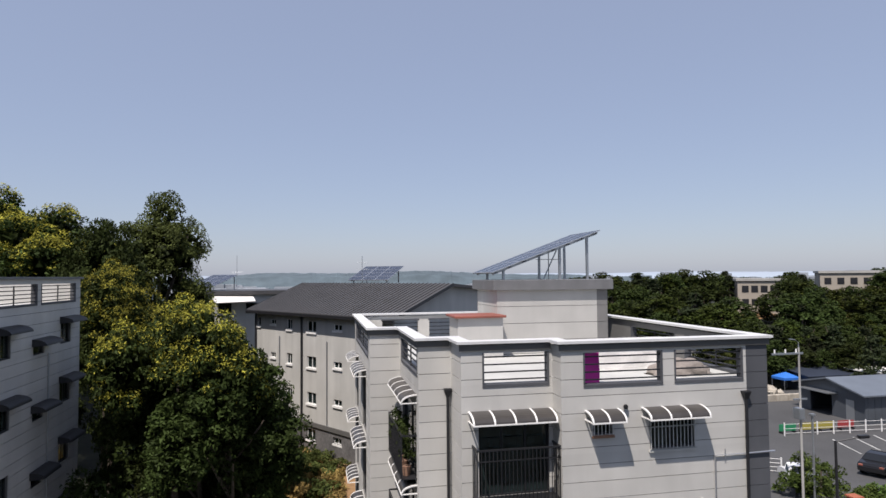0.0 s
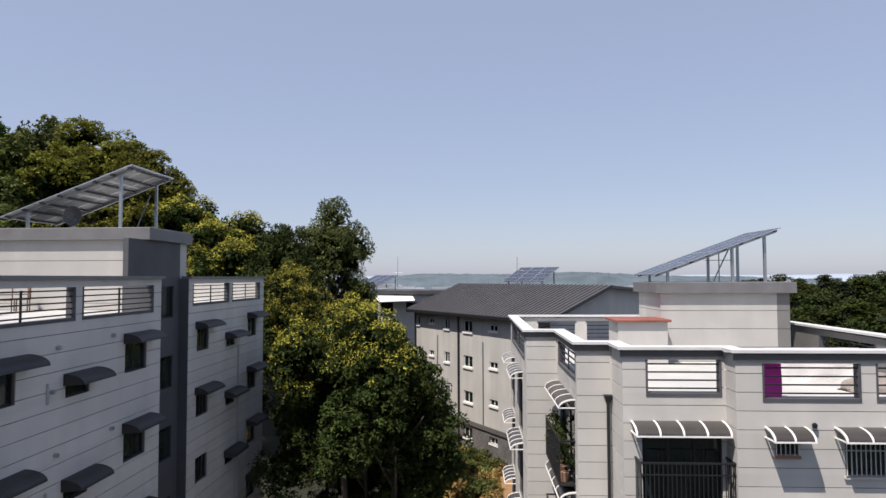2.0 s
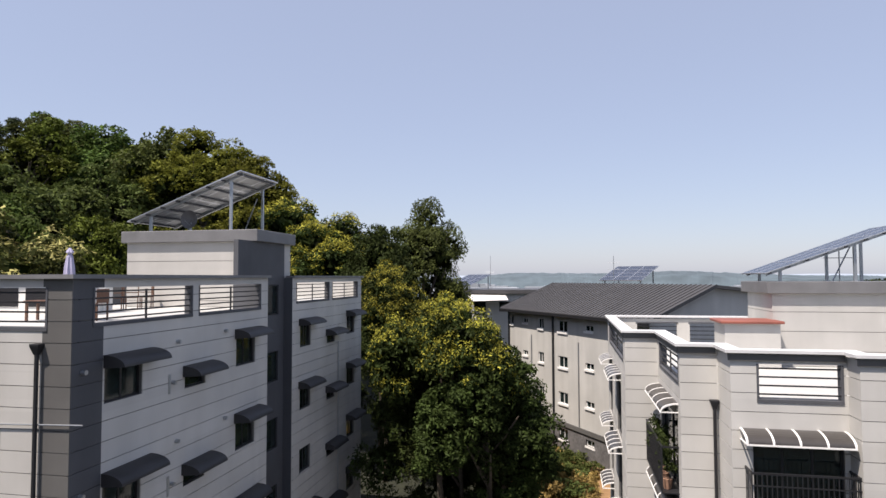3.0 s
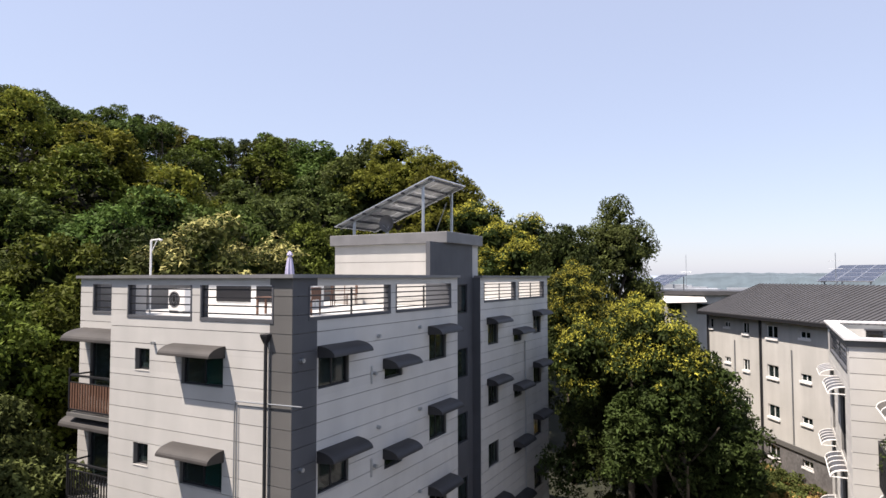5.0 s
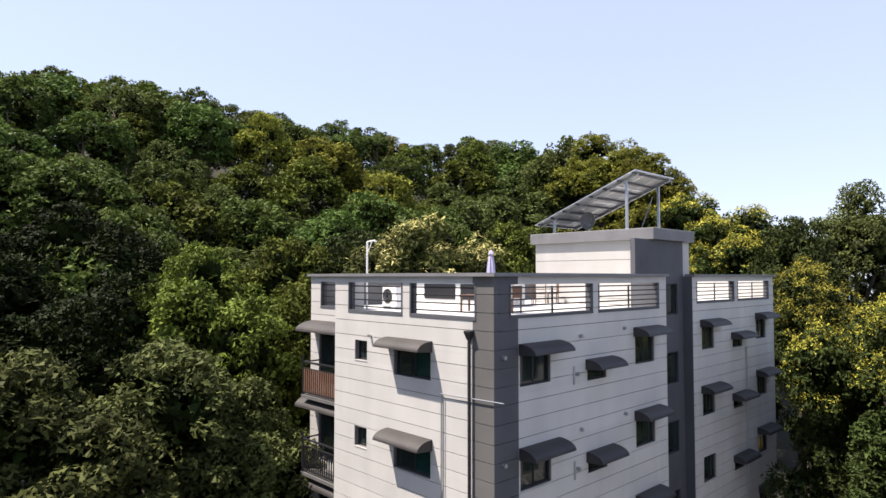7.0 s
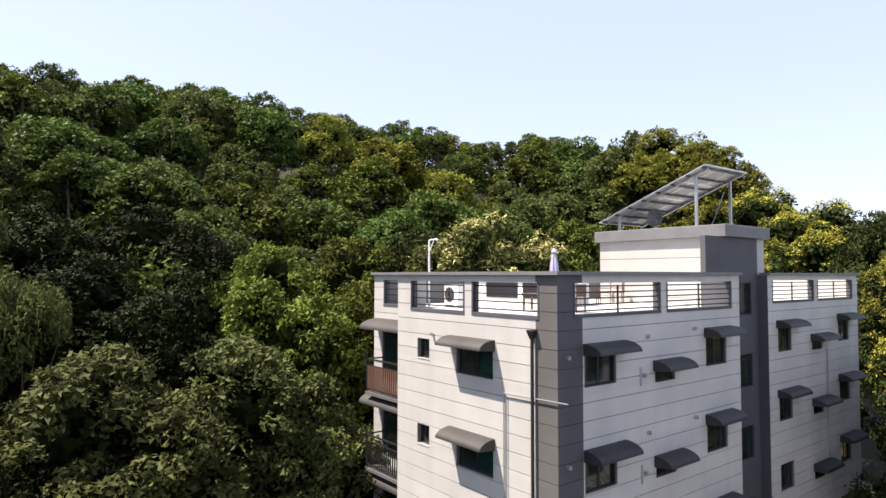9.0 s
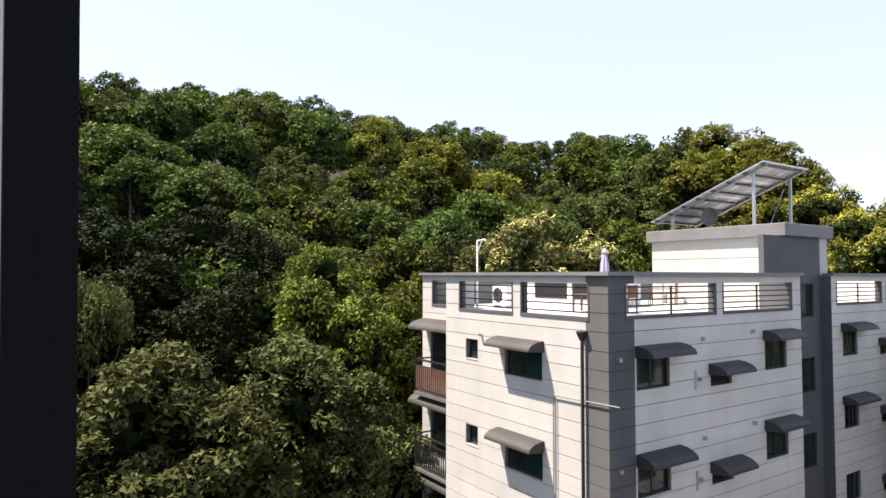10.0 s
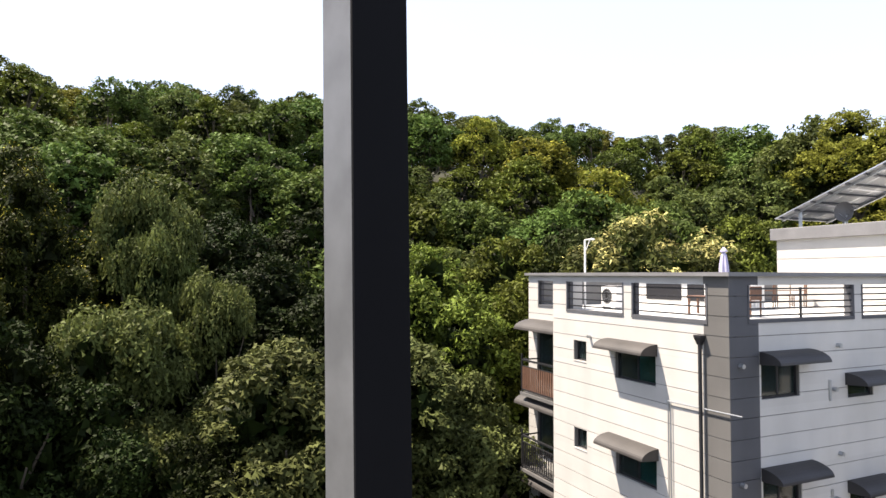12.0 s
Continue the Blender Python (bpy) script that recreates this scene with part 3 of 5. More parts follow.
# ---- the apartment house across the lane ----
def east_house():
    b = thing("apartment_building", "pale panelled four-storey apartment house with stepped front and white coping", "building", (8, 26, 0))
    top, base = E - 2.1, 0.0
    yA, yB, yC, yD, yE = 17.4, 18.1, 19.5, 23.9, 33.0
    xA0, xA1, xB, xC, xD = 7.05, 13.95, 4.2, 3.15, 2.0
    S2 = 2.84
    zr = (-3.25, -2.32)
    # south front, three steps
    F = face(0, yA, 0, "-y")
    ops = [(7.8, E + zr[0], 10.28, E + zr[1]), (10.77, E + zr[0], 13.04, E + zr[1])]
    wins = []
    for k in range(4):
        wins += [(8.04, E - 4.74 - S2 * k, 8.64, E - 4.2 - S2 * k), (9.86, E - 5.26 - S2 * k, 11.34, E - 4.2 - S2 * k)]
    panelled(b, F, xA0, xA1, base, top, ops + wins, [(xA0, 13.2, PALE), (13.2, xA1, DARK)], "pale panelled wall with grey corner strip")
    for i, q in enumerate(wins):
        window(b, F, q[0], q[2], q[1], q[3], 1 if i % 2 == 0 else 2, 0.12)
        wide = i % 2
        awning(b, F, q[0] - 0.25, q[2] + (0.2 if wide else 0.18), q[3] + 0.2, 0.56, 0.25, SMOKE, WHITEMETAL, 4 if wide else 3, False, "smoke-brown bowed awning with white ribs")
        g = put("window_grille", boxes([(q[0] - 0.03, -0.08, q[1] - 0.03, q[2] + 0.03, -0.05, q[1] + 0.0), (q[0] - 0.03, -0.08, q[3] - 0.03, q[2] + 0.03, -0.05, q[3]), (q[0] - 0.03, -0.08, (q[1] + q[3]) / 2 + 0.12, q[2] + 0.03, -0.05, (q[1] + q[3]) / 2 + 0.15)]), RUST if not wide else STEEL, b, F, "welded steel window grille with rust")
        n = 13 if wide else 6
        for j in range(n):
            u = q[0] + (q[2] - q[0]) * j / (n - 1)
            part("grille_bar", boxes([(u - 0.008, -0.078, q[1], u + 0.008, -0.052, q[3] - 0.03)]), CAPW, g)
        put("sill", boxes([(q[0] - 0.05, -0.07, q[1] - 0.09, q[2] + 0.05, 0.1, q[1] - 0.031)]), RUST if not wide else PALE, b, F)
    for q in ops:
        opening_rail(b, F, q[0], q[2], q[1], q[3], 4, 0)
    downspout(b, F, 13.1, base, E - 3.65, IRON)
    put("conduit", joined([tube([(12.0, -0.05, base), (12.0, -0.05, E - 5.58), (14.1, -0.05, E - 5.56)], 0.028), tube([(12.35, -0.05, E - 5.7), (12.35, -0.05, E - 5.4)], 0.02)]), ALU, b, F, "thin grey conduit pipe")
    put("wall_lamp", bevelled([(9.0, -0.12, E - 4.02, 9.12, 0, E - 3.88)], 0.03), FRAME, b, F)
    F = face(0, yB, 0, "-y")
    op = (4.9, E + zr[0], 6.9, E + zr[1])
    doors = [(4.72, E - 6.55 - S2 * k, 6.92, E - 4.3 - S2 * k) for k in range(4)]
    panelled(b, F, xB, xA0 - 0.0, base, top, [op] + doors, [(xB, xA0, PALE)])
    opening_rail(b, F, *op[:1], op[2], op[1], op[3], 4, 0)
    for k, q in enumerate(doors):
        window(b, F, q[0], q[2], q[1], q[3], 3, 0.1, name="balcony_door")
        awning(b, F, 4.42, 6.94, E - 4.02 - S2 * k, 0.64, 0.26, SMOKE, WHITEMETAL, 5, False, "smoke-brown bowed awning with white ribs")
        zf, zt, d = q[1] - 0.02, E - 5.05 - S2 * k, 0.62
        rail = put("balcony_railing", boxes([(4.5, -d, zt, 7.05, -d + 0.045, zt + 0.05), (4.5, -d, zf, 7.05, -d + 0.04, zf + 0.04), (4.5, -d, zt - 0.3, 7.05, -d + 0.03, zt - 0.27), (4.5, -d + 0.045, zt, 4.545, 0, zt + 0.05), (7.005, -d + 0.045, zt, 7.05, 0, zt + 0.05), (4.5, -d + 0.04, zf, 4.54, 0, zf + 0.04), (7.01, -d + 0.04, zf, 7.05, 0, zf + 0.04), (4.54, -d + 0.04, zf, 7.01, 0, zf + 0.03)]), IRON, b, F, "black steel window balcony railing")
        for j in range(22):
            u = 4.52 + j * (2.49 / 21)
            part("baluster", boxes([(u - 0.01, -d + 0.005, zf + 0.04, u + 0.01, -d + 0.03, zt)]), IRON, rail)
        for j in range(5):
            for u in (4.505, 7.02):
                part("baluster", boxes([(u, -d + 0.12 * j + 0.05, zf + 0.04, u + 0.02, -d + 0.12 * j + 0.07, zt)]), IRON, rail)
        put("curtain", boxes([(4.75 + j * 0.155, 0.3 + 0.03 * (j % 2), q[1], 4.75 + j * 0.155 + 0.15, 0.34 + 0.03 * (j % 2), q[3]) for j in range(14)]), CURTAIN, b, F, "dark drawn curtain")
    F = face(0, yC, 0, "-y")
    panelled(b, F, xC, xB, base, top, [], [(xC, xB, PALE)])
    downspout(b, F, xB - 0.13, base, E - 3.55, IRON)
    F = face(0, yD, 0, "-y")
    panelled(b, F, xD, xC, base, top, [], [(xD, xC, PALE)])
    # returns of the steps
    for x, ya, yb in ((xA0, yA, yB), (xB, yB, yC)):
        F = face(x, 0, 0, "-x")
        panelled(b, F, -yb, -ya - 0.033, base, top, [], [(-yb, -ya - 0.033, PALE)])
    # west sides
    for x, ya, yb, op, hoods in ((xC, yC, yD, (-23.4, -19.75), [(-23.5, -19.85)]), (xD, yD, yE, (-31.8, -24.6), [(-28.2, -25.6), (-32.2, -30.2)])):
        F = face(x, 0, 0, "-x")
        holes = [(op[0], E - 3.1, op[1], E + zr[1])]
        doors = [(h[0] + 0.2, E - 6.5 - S2 * k, h[1] - 0.1, E - 4.2 - S2 * k) for h in hoods for k in range(4)]
        panelled(b, F, -yb, -ya - 0.033, base, top, holes + doors, [(-yb, -ya - 0.033, PALE)])
        opening_rail(b, F, op[0], op[1], E - 3.1, E + zr[1], 4, 1)
        for q in doors:
            window(b, F, q[0], q[2], q[1], q[3], 2, 0.1, name="balcony_door")
        for h in hoods:
            for k in range(4):
                awning(b, F, h[0], h[1], E - 3.78 - S2 * k, 0.5, 0.24, SMOKE, WHITEMETAL, 5, False, "smoke-brown bowed awning with white ribs")
                zf, zt, d = E - 6.45 - S2 * k, E - 5.1 - S2 * k, 0.5
                if x == xC:
                    rail = put("balcony_railing", boxes([(h[0], -d, zt, h[1], -d + 0.045, zt + 0.05), (h[0], -d, zf, h[1], -d + 0.04, zf + 0.04), (h[0], -d + 0.045, zt, h[0] + 0.04, 0, zt + 0.05), (h[1] - 0.04, -d + 0.045, zt, h[1], 0, zt + 0.05), (h[0] + 0.04, -d + 0.04, zf, h[1] - 0.04, 0, zf + 0.03)]), IRON, b, F, "black steel window balcony railing")
                    for j in range(22):
                        u = h[0] + 0.03 + j * (h[1] - h[0] - 0.06) / 21
                        part("baluster", boxes([(u - 0.01, -d + 0.005, zf + 0.04, u + 0.01, -d + 0.03, zt)]), IRON, rail)
    # other sides, slabs
    F = face(xA1, 0, 0, "+x")
    eops = [(18.2, E + zr[0], 21.5, E + zr[1]), (22.2, E + zr[0], 25.6, E + zr[1])]
    panelled(b, F, yA + 0.033, yE, base, top, eops, [(yA + 0.033, yE, GREY)], lo=0.25)
    for q in eops:
        opening_rail(b, F, q[0], q[2], q[1], q[3], 4, 1)
    nops = [(3.4, 5.3), (5.9, 9.4)]
    put("wall", boxes([(a, yE - 0.22, c, d, yE, e) for a, c, d, e in cut(xD + 0.22, xA1 - 0.22, base, top, [(a, E + zr[0], c, E + zr[1]) for a, c in nops])]), PALE, b)
    F = face(0, yE - 0.22, 0, "-y")
    for a, c in nops:
        put("railing", boxes([(a, 0.05, E + zr[0] + 0.15 + 0.2 * k, c, 0.09, E + zr[0] + 0.19 + 0.2 * k) for k in range(4)]), IRON, b, F)
        put("opening_trim", boxes([(a - 0.06, -0.02, E + zr[0] - 0.06, c + 0.06, 0.0, E + zr[0]), (a - 0.06, -0.02, E + zr[1], c + 0.06, 0.0, E + zr[1] + 0.06)]), DARK, b, F)
    put("roof_terrace", boxes([(xD + 0.22, yD + 0.22, E - 3.6, xA1 - 0.22, yE - 0.22, E - 3.35), (xC + 0.22, yC + 0.22, E - 3.6, xA1 - 0.22, yD + 0.22, E - 3.35), (xA0 + 0.22, yA + 0.22, E - 3.6, xA1 - 0.22, yC + 0.22, E - 3.35), (xB + 0.22, yB + 0.22, E - 3.6, xA0 + 0.22, yC + 0.22, E - 3.35)]), TERRACE, b, label="pale coated roof terrace floor")
    # Added sheets, coloured dark to stand for the dim rooms behind the glass
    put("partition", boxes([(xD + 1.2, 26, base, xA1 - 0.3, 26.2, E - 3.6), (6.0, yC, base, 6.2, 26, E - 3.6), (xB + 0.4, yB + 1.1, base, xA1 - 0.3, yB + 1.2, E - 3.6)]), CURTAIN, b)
    o, i = 0.14, 0.32
    z0, z1 = top + 0.07, top + 0.15
    put("coping", boxes([(xA0 - o, yA - o, z0, xA1 + o, yA + i, z1), (xB - o, yB - o, z0, xA0 - o, yB + i, z1), (xA0 - o, yA + i, z0, xA0 + i, yB + i, z1), (xC - o, yC - o, z0, xB - o, yC + i, z1), (xB - o, yB + i, z0, xB + i, yC + i, z1),
                         (xC - o, yC + i, z0, xC + i, yD + i, z1), (xD - o, yD - o, z0, xC - o, yD + i, z1), (xD - o, yD + i, z0, xD + i, yE + o, z1), (xA1 - i, yA + i, z0, xA1 + o, yE + o, z1), (xD + i, yE - i, z0, xA1 - i, yE + o, z1)]), CAPW, b, label="pale grey metal coping")
    for q in ((xA0 - 0.06, yA - 0.06, top - 0.14, xA1 + 0.06, yA - 0.002, top + 0.069), (xB - 0.06, yB - 0.06, top - 0.14, xA0 - 0.06, yB - 0.002, top + 0.069), (xC - 0.06, yC - 0.06, top - 0.14, xB - 0.06, yC - 0.002, top + 0.069), (xD - 0.06, yD - 0.06, top - 0.14, xC - 0.06, yD - 0.002, top + 0.069), (xC - 0.06, yC, top - 0.14, xC - 0.002, yD - 0.06, top + 0.069), (xD - 0.06, yD, top - 0.14, xD - 0.002, yE, top + 0.069)):
        put("fascia", boxes([q]), GREY, b, label="grey band under the coping")
    # penthouse and the red-roofed hatch
    F = face(0, 25.5, 0, "-y")
    panelled(b, F, 7.5, 12.55, E - 3.35, E - 0.62, [], [(7.5, 12.05, WHITE), (12.05, 12.55, MIDGREY)], row=0.72)
    F = face(7.5, 0, 0, "-x")
    panelled(b, F, -28.7, -25.533, E - 3.35, E - 0.62, [], [(-28.7, -25.533, PALE)], row=0.72)
    put("wall", boxes([(7.73, 28.5, E - 3.35, 12.55, 28.7, E - 0.62), (12.35, 25.73, E - 3.35, 12.55, 28.5, E - 0.62)]), GREY, b)
    put("penthouse_roof", bevelled([(7.3, 25.3, E - 0.64, 12.75, 28.9, E - 0.2)], 0.015, 1), CAPM, b, label="thick grey penthouse roof slab")
    put("hatch_house", boxes([(5.6, 24.6, E - 3.35, 7.5 - 0.01, 26.2, E - 1.72)]), PALE, b, label="low rendered stair hatch")
    put("hatch_roof", bevelled([(5.45, 24.45, E - 1.72, 7.6, 26.3, E - 1.62)], 0.02, 1), REDTIN, b, label="red painted flat roof")
    return b


east_house()
solar_array("tilted solar panels on galvanised steel legs over the penthouse roof", -18.7, -13.35, 23.9, 27.4, E + 2.43, E + 4.48, E + 1.98, (-1.75, 2.05))
solar_array("tilted solar panels on galvanised steel legs over the pale penthouse roof", 7.35, 12.4, 25.7, 29.0, E + 0.09, E + 1.95, E - 0.2, (-1.9, 0.7, 2.0))


# ---- the long house with the metal roof ----
def long_house():
    L, D = 19.7, 11.0
    ang = math.degrees(math.atan2(-0.83, 0.556))
    b = thing("apartment_building", "long cream rendered house with dark brick base and charcoal metal roof", "building", (-5.49, 60.79, 0), ang)
    M = b.matrix_basis.copy()
    # local frame: x along the front, y inwards
    eave, ridge, band = E - 2.85, E - 0.6, E - 12.1
    F = M
    cols = [(0.3, 0.7, 0.95), (2.6, 1.1, 0.5), (5.3, 1.1, 1.0), (8.4, 1.7, 1.05), (12.2, 1.4, 0.55), (15.3, 1.7, 1.05), (18.0, 1.2, 0.55)]
    holes = []
    for k in range(5):
        for u, w, h in cols:
            zc = E - 3.6 - 2.95 * k - (0.15 if h < 0.8 else 0)
            holes.append((u, zc - h, u + w, zc))
    holes = [(a + 0.1 * (c - a), d + 0.08 * (e - d), c - 0.12 * (c - a), e - 0.04 * (e - d)) for a, d, c, e in holes]
    up = [(a, 0, c, d, 0.25, e) for a, c, d, e in cut(0, L, band, eave, holes)]
    put("wall", boxes(up), CREAM, b, F, "cream rendered wall")
    put("base_wall", boxes([(a, -0.06, c, d, 0.25, e) for a, c, d, e in cut(0, L, 0, band, holes)]), BRICK, b, F, "dark grey brick base")
    put("band", boxes([(-0.1, -0.16, band - 0.15, L + 0.1, -0.061, band + 0.2)]), GREY, b, F)
    for h in holes:
        window(b, F, h[0], h[2], h[1], h[3], 2 if h[2] - h[0] > 0.75 else 1, 0.08, frame_mat=WHITEMETAL)
        put("sill", boxes([(h[0] - 0.08, -0.1, h[1] - 0.16, h[2] + 0.08, 0.08, h[1] - 0.001)]), WHITEMETAL, b, F)
    put("wall", boxes([(0, 0.25, 0, 0.25, D, eave), (L - 0.25, 0.25, 0, L, D, eave), (0.25, D - 0.25, 0, L - 0.25, D, eave), (0.25, 4, 0, L - 0.25, 4.1, eave)]), CREAM, b, F)
    g = []
    for x in (0.02, L - 0.22):
        g.append(faces_mesh([(x, 0.02, eave), (x, D, eave), (x, D, eave + 1.6), (x, 5.5, ridge - 0.12), (x + 0.2, 0.02, eave), (x + 0.2, D, eave), (x + 0.2, D, eave + 1.6), (x + 0.2, 5.5, ridge - 0.12)], [(0, 3, 2, 1), (4, 5, 6, 7), (0, 4, 7, 3), (3, 7, 6, 2), (2, 6, 5, 1), (1, 5, 4, 0)]))
    for q in g:
        put("gable", q, CREAM, b, F)
    o = 0.6
    s = (ridge - eave) / 5.5
    z = eave - o * s + 0.12
    put("roof", faces_mesh([(-o, -o, z), (L + o, -o, z), (L + o, 5.5, ridge), (-o, 5.5, ridge), (-o, -o, z - 0.22), (L + o, -o, z - 0.22), (L + o, 5.5, ridge - 0.22), (-o, 5.5, ridge - 0.22), (L + o, D + o, eave + 1.7), (-o, D + o, eave + 1.7), (L + o, D + o, eave + 1.5), (-o, D + o, eave + 1.5)],
                           [(0, 1, 2, 3), (4, 7, 6, 5), (0, 4, 5, 1), (1, 5, 6, 2), (0, 3, 7, 4), (3, 2, 8, 9), (7, 11, 10, 6), (2, 6, 10, 8), (3, 9, 11, 7), (9, 8, 10, 11)]), ROOFTIN, b, F, "charcoal standing-seam metal roof")
    n = 44
    for k in range(n + 1):
        x = -o + (L + 2 * o) * k / n
        sl = faces_mesh([(x - 0.02, -o, z), (x + 0.02, -o, z), (x + 0.02, 5.5, ridge), (x - 0.02, 5.5, ridge), (x - 0.02, -o, z + 0.06), (x + 0.02, -o, z + 0.06), (x + 0.02, 5.5, ridge + 0.06), (x - 0.02, 5.5, ridge + 0.06)], [(4, 5, 6, 7), (0, 1, 5, 4), (1, 2, 6, 5), (3, 0, 4, 7), (2, 3, 7, 6)])
        put("roof_seam", sl, ROOFTIN, b, F)
    put("gutter", boxes([(-o, -o - 0.14, z - 0.3, L + o, -o - 0.002, z - 0.06)]), FRAME, b, F, "dark eaves gutter")
    for u in (7.9, 0.2):
        put("downpipe", tube([(u, -0.12, 0), (u, -0.12, eave - 0.3)], 0.09), FRAME, b, F)
    for u in (4.3, 11.5):
        put("conduit", tube([(u, -0.07, E - 12), (u, -0.07, E - 5.2)], 0.04, 6), STEEL, b, F)
    return b


long_house()


# ---- trees ----
def leaf_mesh(rng, centres, radii, count, size, up=0.5, aspect=0.55, lift=0.0, flat=0.8, under=-0.5, loose=0.5):
    """Small leaves on the upper skins of many tufts."""
    per = np.maximum(1, np.rint(count * radii ** 2 / (radii ** 2).sum()).astype(int))
    c = np.repeat(centres, per, axis=0)
    r = np.repeat(radii, per)
    n = len(c)
    d = rng.normal(size=(n, 3))
    d /= np.linalg.norm(d, axis=1)[:, None]
    d[:, 2] = np.where(d[:, 2] < under, -d[:, 2], d[:, 2])
    p = c + d * (r * rng.uniform(0.7, 1.15, n))[:, None] * np.array([1, 1, flat])
    p[:, 2] += lift
    nrm = d * 0.6 + rng.normal(size=(n, 3)) * loose + np.array([0, 0, up])
    nrm /= np.linalg.norm(nrm, axis=1)[:, None]
    t = np.cross(nrm, rng.normal(size=(n, 3)))
    t /= np.linalg.norm(t, axis=1)[:, None]
    b = np.cross(nrm, t)
    s = size * rng.uniform(0.6, 1.35, n)[:, None]
    tip, tail = p + t * s * 0.5 - nrm * s * 0.12, p - t * s * 0.5 - nrm * s * 0.05
    side = b * s * aspect * 0.5
    v = np.stack([tail + side * 0.8, tip, tail - side * 1.2], 1).reshape(-1, 3)
    me = bpy.data.meshes.new("leaves")
    me.vertices.add(3 * n)
    me.vertices.foreach_set("co", v.ravel())
    me.loops.add(3 * n)
    me.loops.foreach_set("vertex_index", np.arange(3 * n, dtype=np.int32))
    me.polygons.add(n)
    me.polygons.foreach_set("loop_start", np.arange(0, 3 * n, 3, dtype=np.int32))
    me.update(calc_edges=True)
    return me


def crown_tufts(rng, H, R, low, lobes, tufts, tuft, lobe):
    """A crown as rounded lobes round the trunk, each set with leaf tufts on its outer side."""
    d = rng.normal(size=(lobes, 3))
    d[:, 2] = np.where(d[:, 2] < -1.0, -d[:, 2], d[:, 2])
    d /= np.linalg.norm(d, axis=1)[:, None]
    half, mid = H * (1 - low) / 2, H * (low + 1) / 2
    L = d * rng.uniform(0.45, 0.78, lobes)[:, None] * np.array([R, R, half]) + np.array([0, 0, mid])
    lr = rng.uniform(0.75, 1.25, lobes) * lobe * R
    L, lr = np.vstack([L, [(0.1 * R, 0, H - lobe * R)]]), np.append(lr, lobe * R)
    c, r = [], []
    for k in range(lobes + 1):
        e = rng.normal(size=(tufts, 3))
        out = L[k] - np.array([0, 0, mid * 0.85])
        e = e / np.linalg.norm(e, axis=1)[:, None] + 0.55 * out / (np.linalg.norm(out) + 0.01)
        e /= np.linalg.norm(e, axis=1)[:, None]
        p = L[k] + e * lr[k] * rng.uniform(0.8, 1.05, tufts)[:, None]
        far = np.linalg.norm(p[:, None, :] - L[None], axis=2) / lr[None]
        keep = far.min(axis=1) > 0.72
        c.append(p[keep])
        r.append(rng.uniform(0.75, 1.3, tufts)[keep] * tuft * R)
    c, r = np.vstack(c), np.concatenate(r)
    fit = (H - low * H) / (c[:, 2].max() + r.max() * 0.3 - low * H)
    c[:, 2] = low * H + (c[:, 2] - low * H) * fit
    L[:, 2] = low * H + (L[:, 2] - low * H) * fit
    return c, r, L, lr


def trunk_mesh(rng, H, R):
    parts = [tube([(0, 0, -1.5), (0.05, 0.03, H * 0.2), (0.15 * rng.normal(), 0.15 * rng.normal(), H * 0.5), (0.3 * rng.normal(), 0.3 * rng.normal(), H * 0.8)], 0.022 * H, 7, 0.005 * H)]
    for k in range(6):
        a = rng.uniform(0, 6.28)
        z = H * rng.uniform(0.25, 0.55)
        e = (math.cos(a) * R * 0.5, math.sin(a) * R * 0.5, z + H * rng.uniform(0.15, 0.3))
        parts.append(tube([(0, 0, z), (e[0] * 0.5, e[1] * 0.5, (z + e[2]) / 2 - 0.1), e], 0.01 * H, 5, 0.003 * H))
    return joined(parts)


def tree_kind(seed, H, R, lobes, tufts, count, size, mat, blossom=None, low=0.1, name="tree", label="", bloom=900, tuft=0.13, lobe=0.36, inner=700, bloomed=0.6):
    rng = np.random.default_rng(seed)
    t = thing(name, label, "tree")
    part("trunk", trunk_mesh(rng, H, R), BARK, t)
    c, r, L, lr = crown_tufts(rng, H, R, low, lobes, tufts, tuft, lobe)
    part("crown", leaf_mesh(rng, c, r, count, size), mat, t)
    # Dark fill inside the lobes: coloured-in shade that also stops light passing through
    part("inner_foliage", leaf_mesh(rng, L, lr * 0.55, inner, 0.045 * H, 0.0, 0.9, flat=0.9, under=-1, loose=0.8), LEAFGLOOM, t)
    if blossom:
        sel = (c[:, 2] > np.quantile(c[:, 2], max(0, 1 - bloomed * 1.15))) & (rng.uniform(size=len(c)) < 0.7)
        part("blossom", leaf_mesh(rng, c[sel], r[sel] * 0.95, bloom, size * 0.8, 0.7, 0.4, 0.06 * R * tuft / 0.13, under=0.05), blossom, t, "clusters of yellow chestnut blossom")
    return t


def pine_kind(seed, H, R, count, size, label):
    rng = np.random.default_rng(seed)
    t = thing("pine_tree", label, "tree")
    part("trunk", trunk_mesh(rng, H * 1.18, R * 0.6), BARK, t)
    c, r = [], []
    for k in range(70):
        z = rng.integers(3, 10) / 10 + rng.uniform(-0.03, 0.06)
        a = rng.uniform(0, 6.28)
        w = R * (1.1 - z) * rng.uniform(0.15, 1.25)
        c.append((math.cos(a) * w, math.sin(a) * w, z * H))
        r.append(R * rng.uniform(0.1, 0.2))
    part("crown", leaf_mesh(rng, np.array(c), np.array(r), count, size, 0.4, 0.3, flat=0.45), PINE, t)
    return t


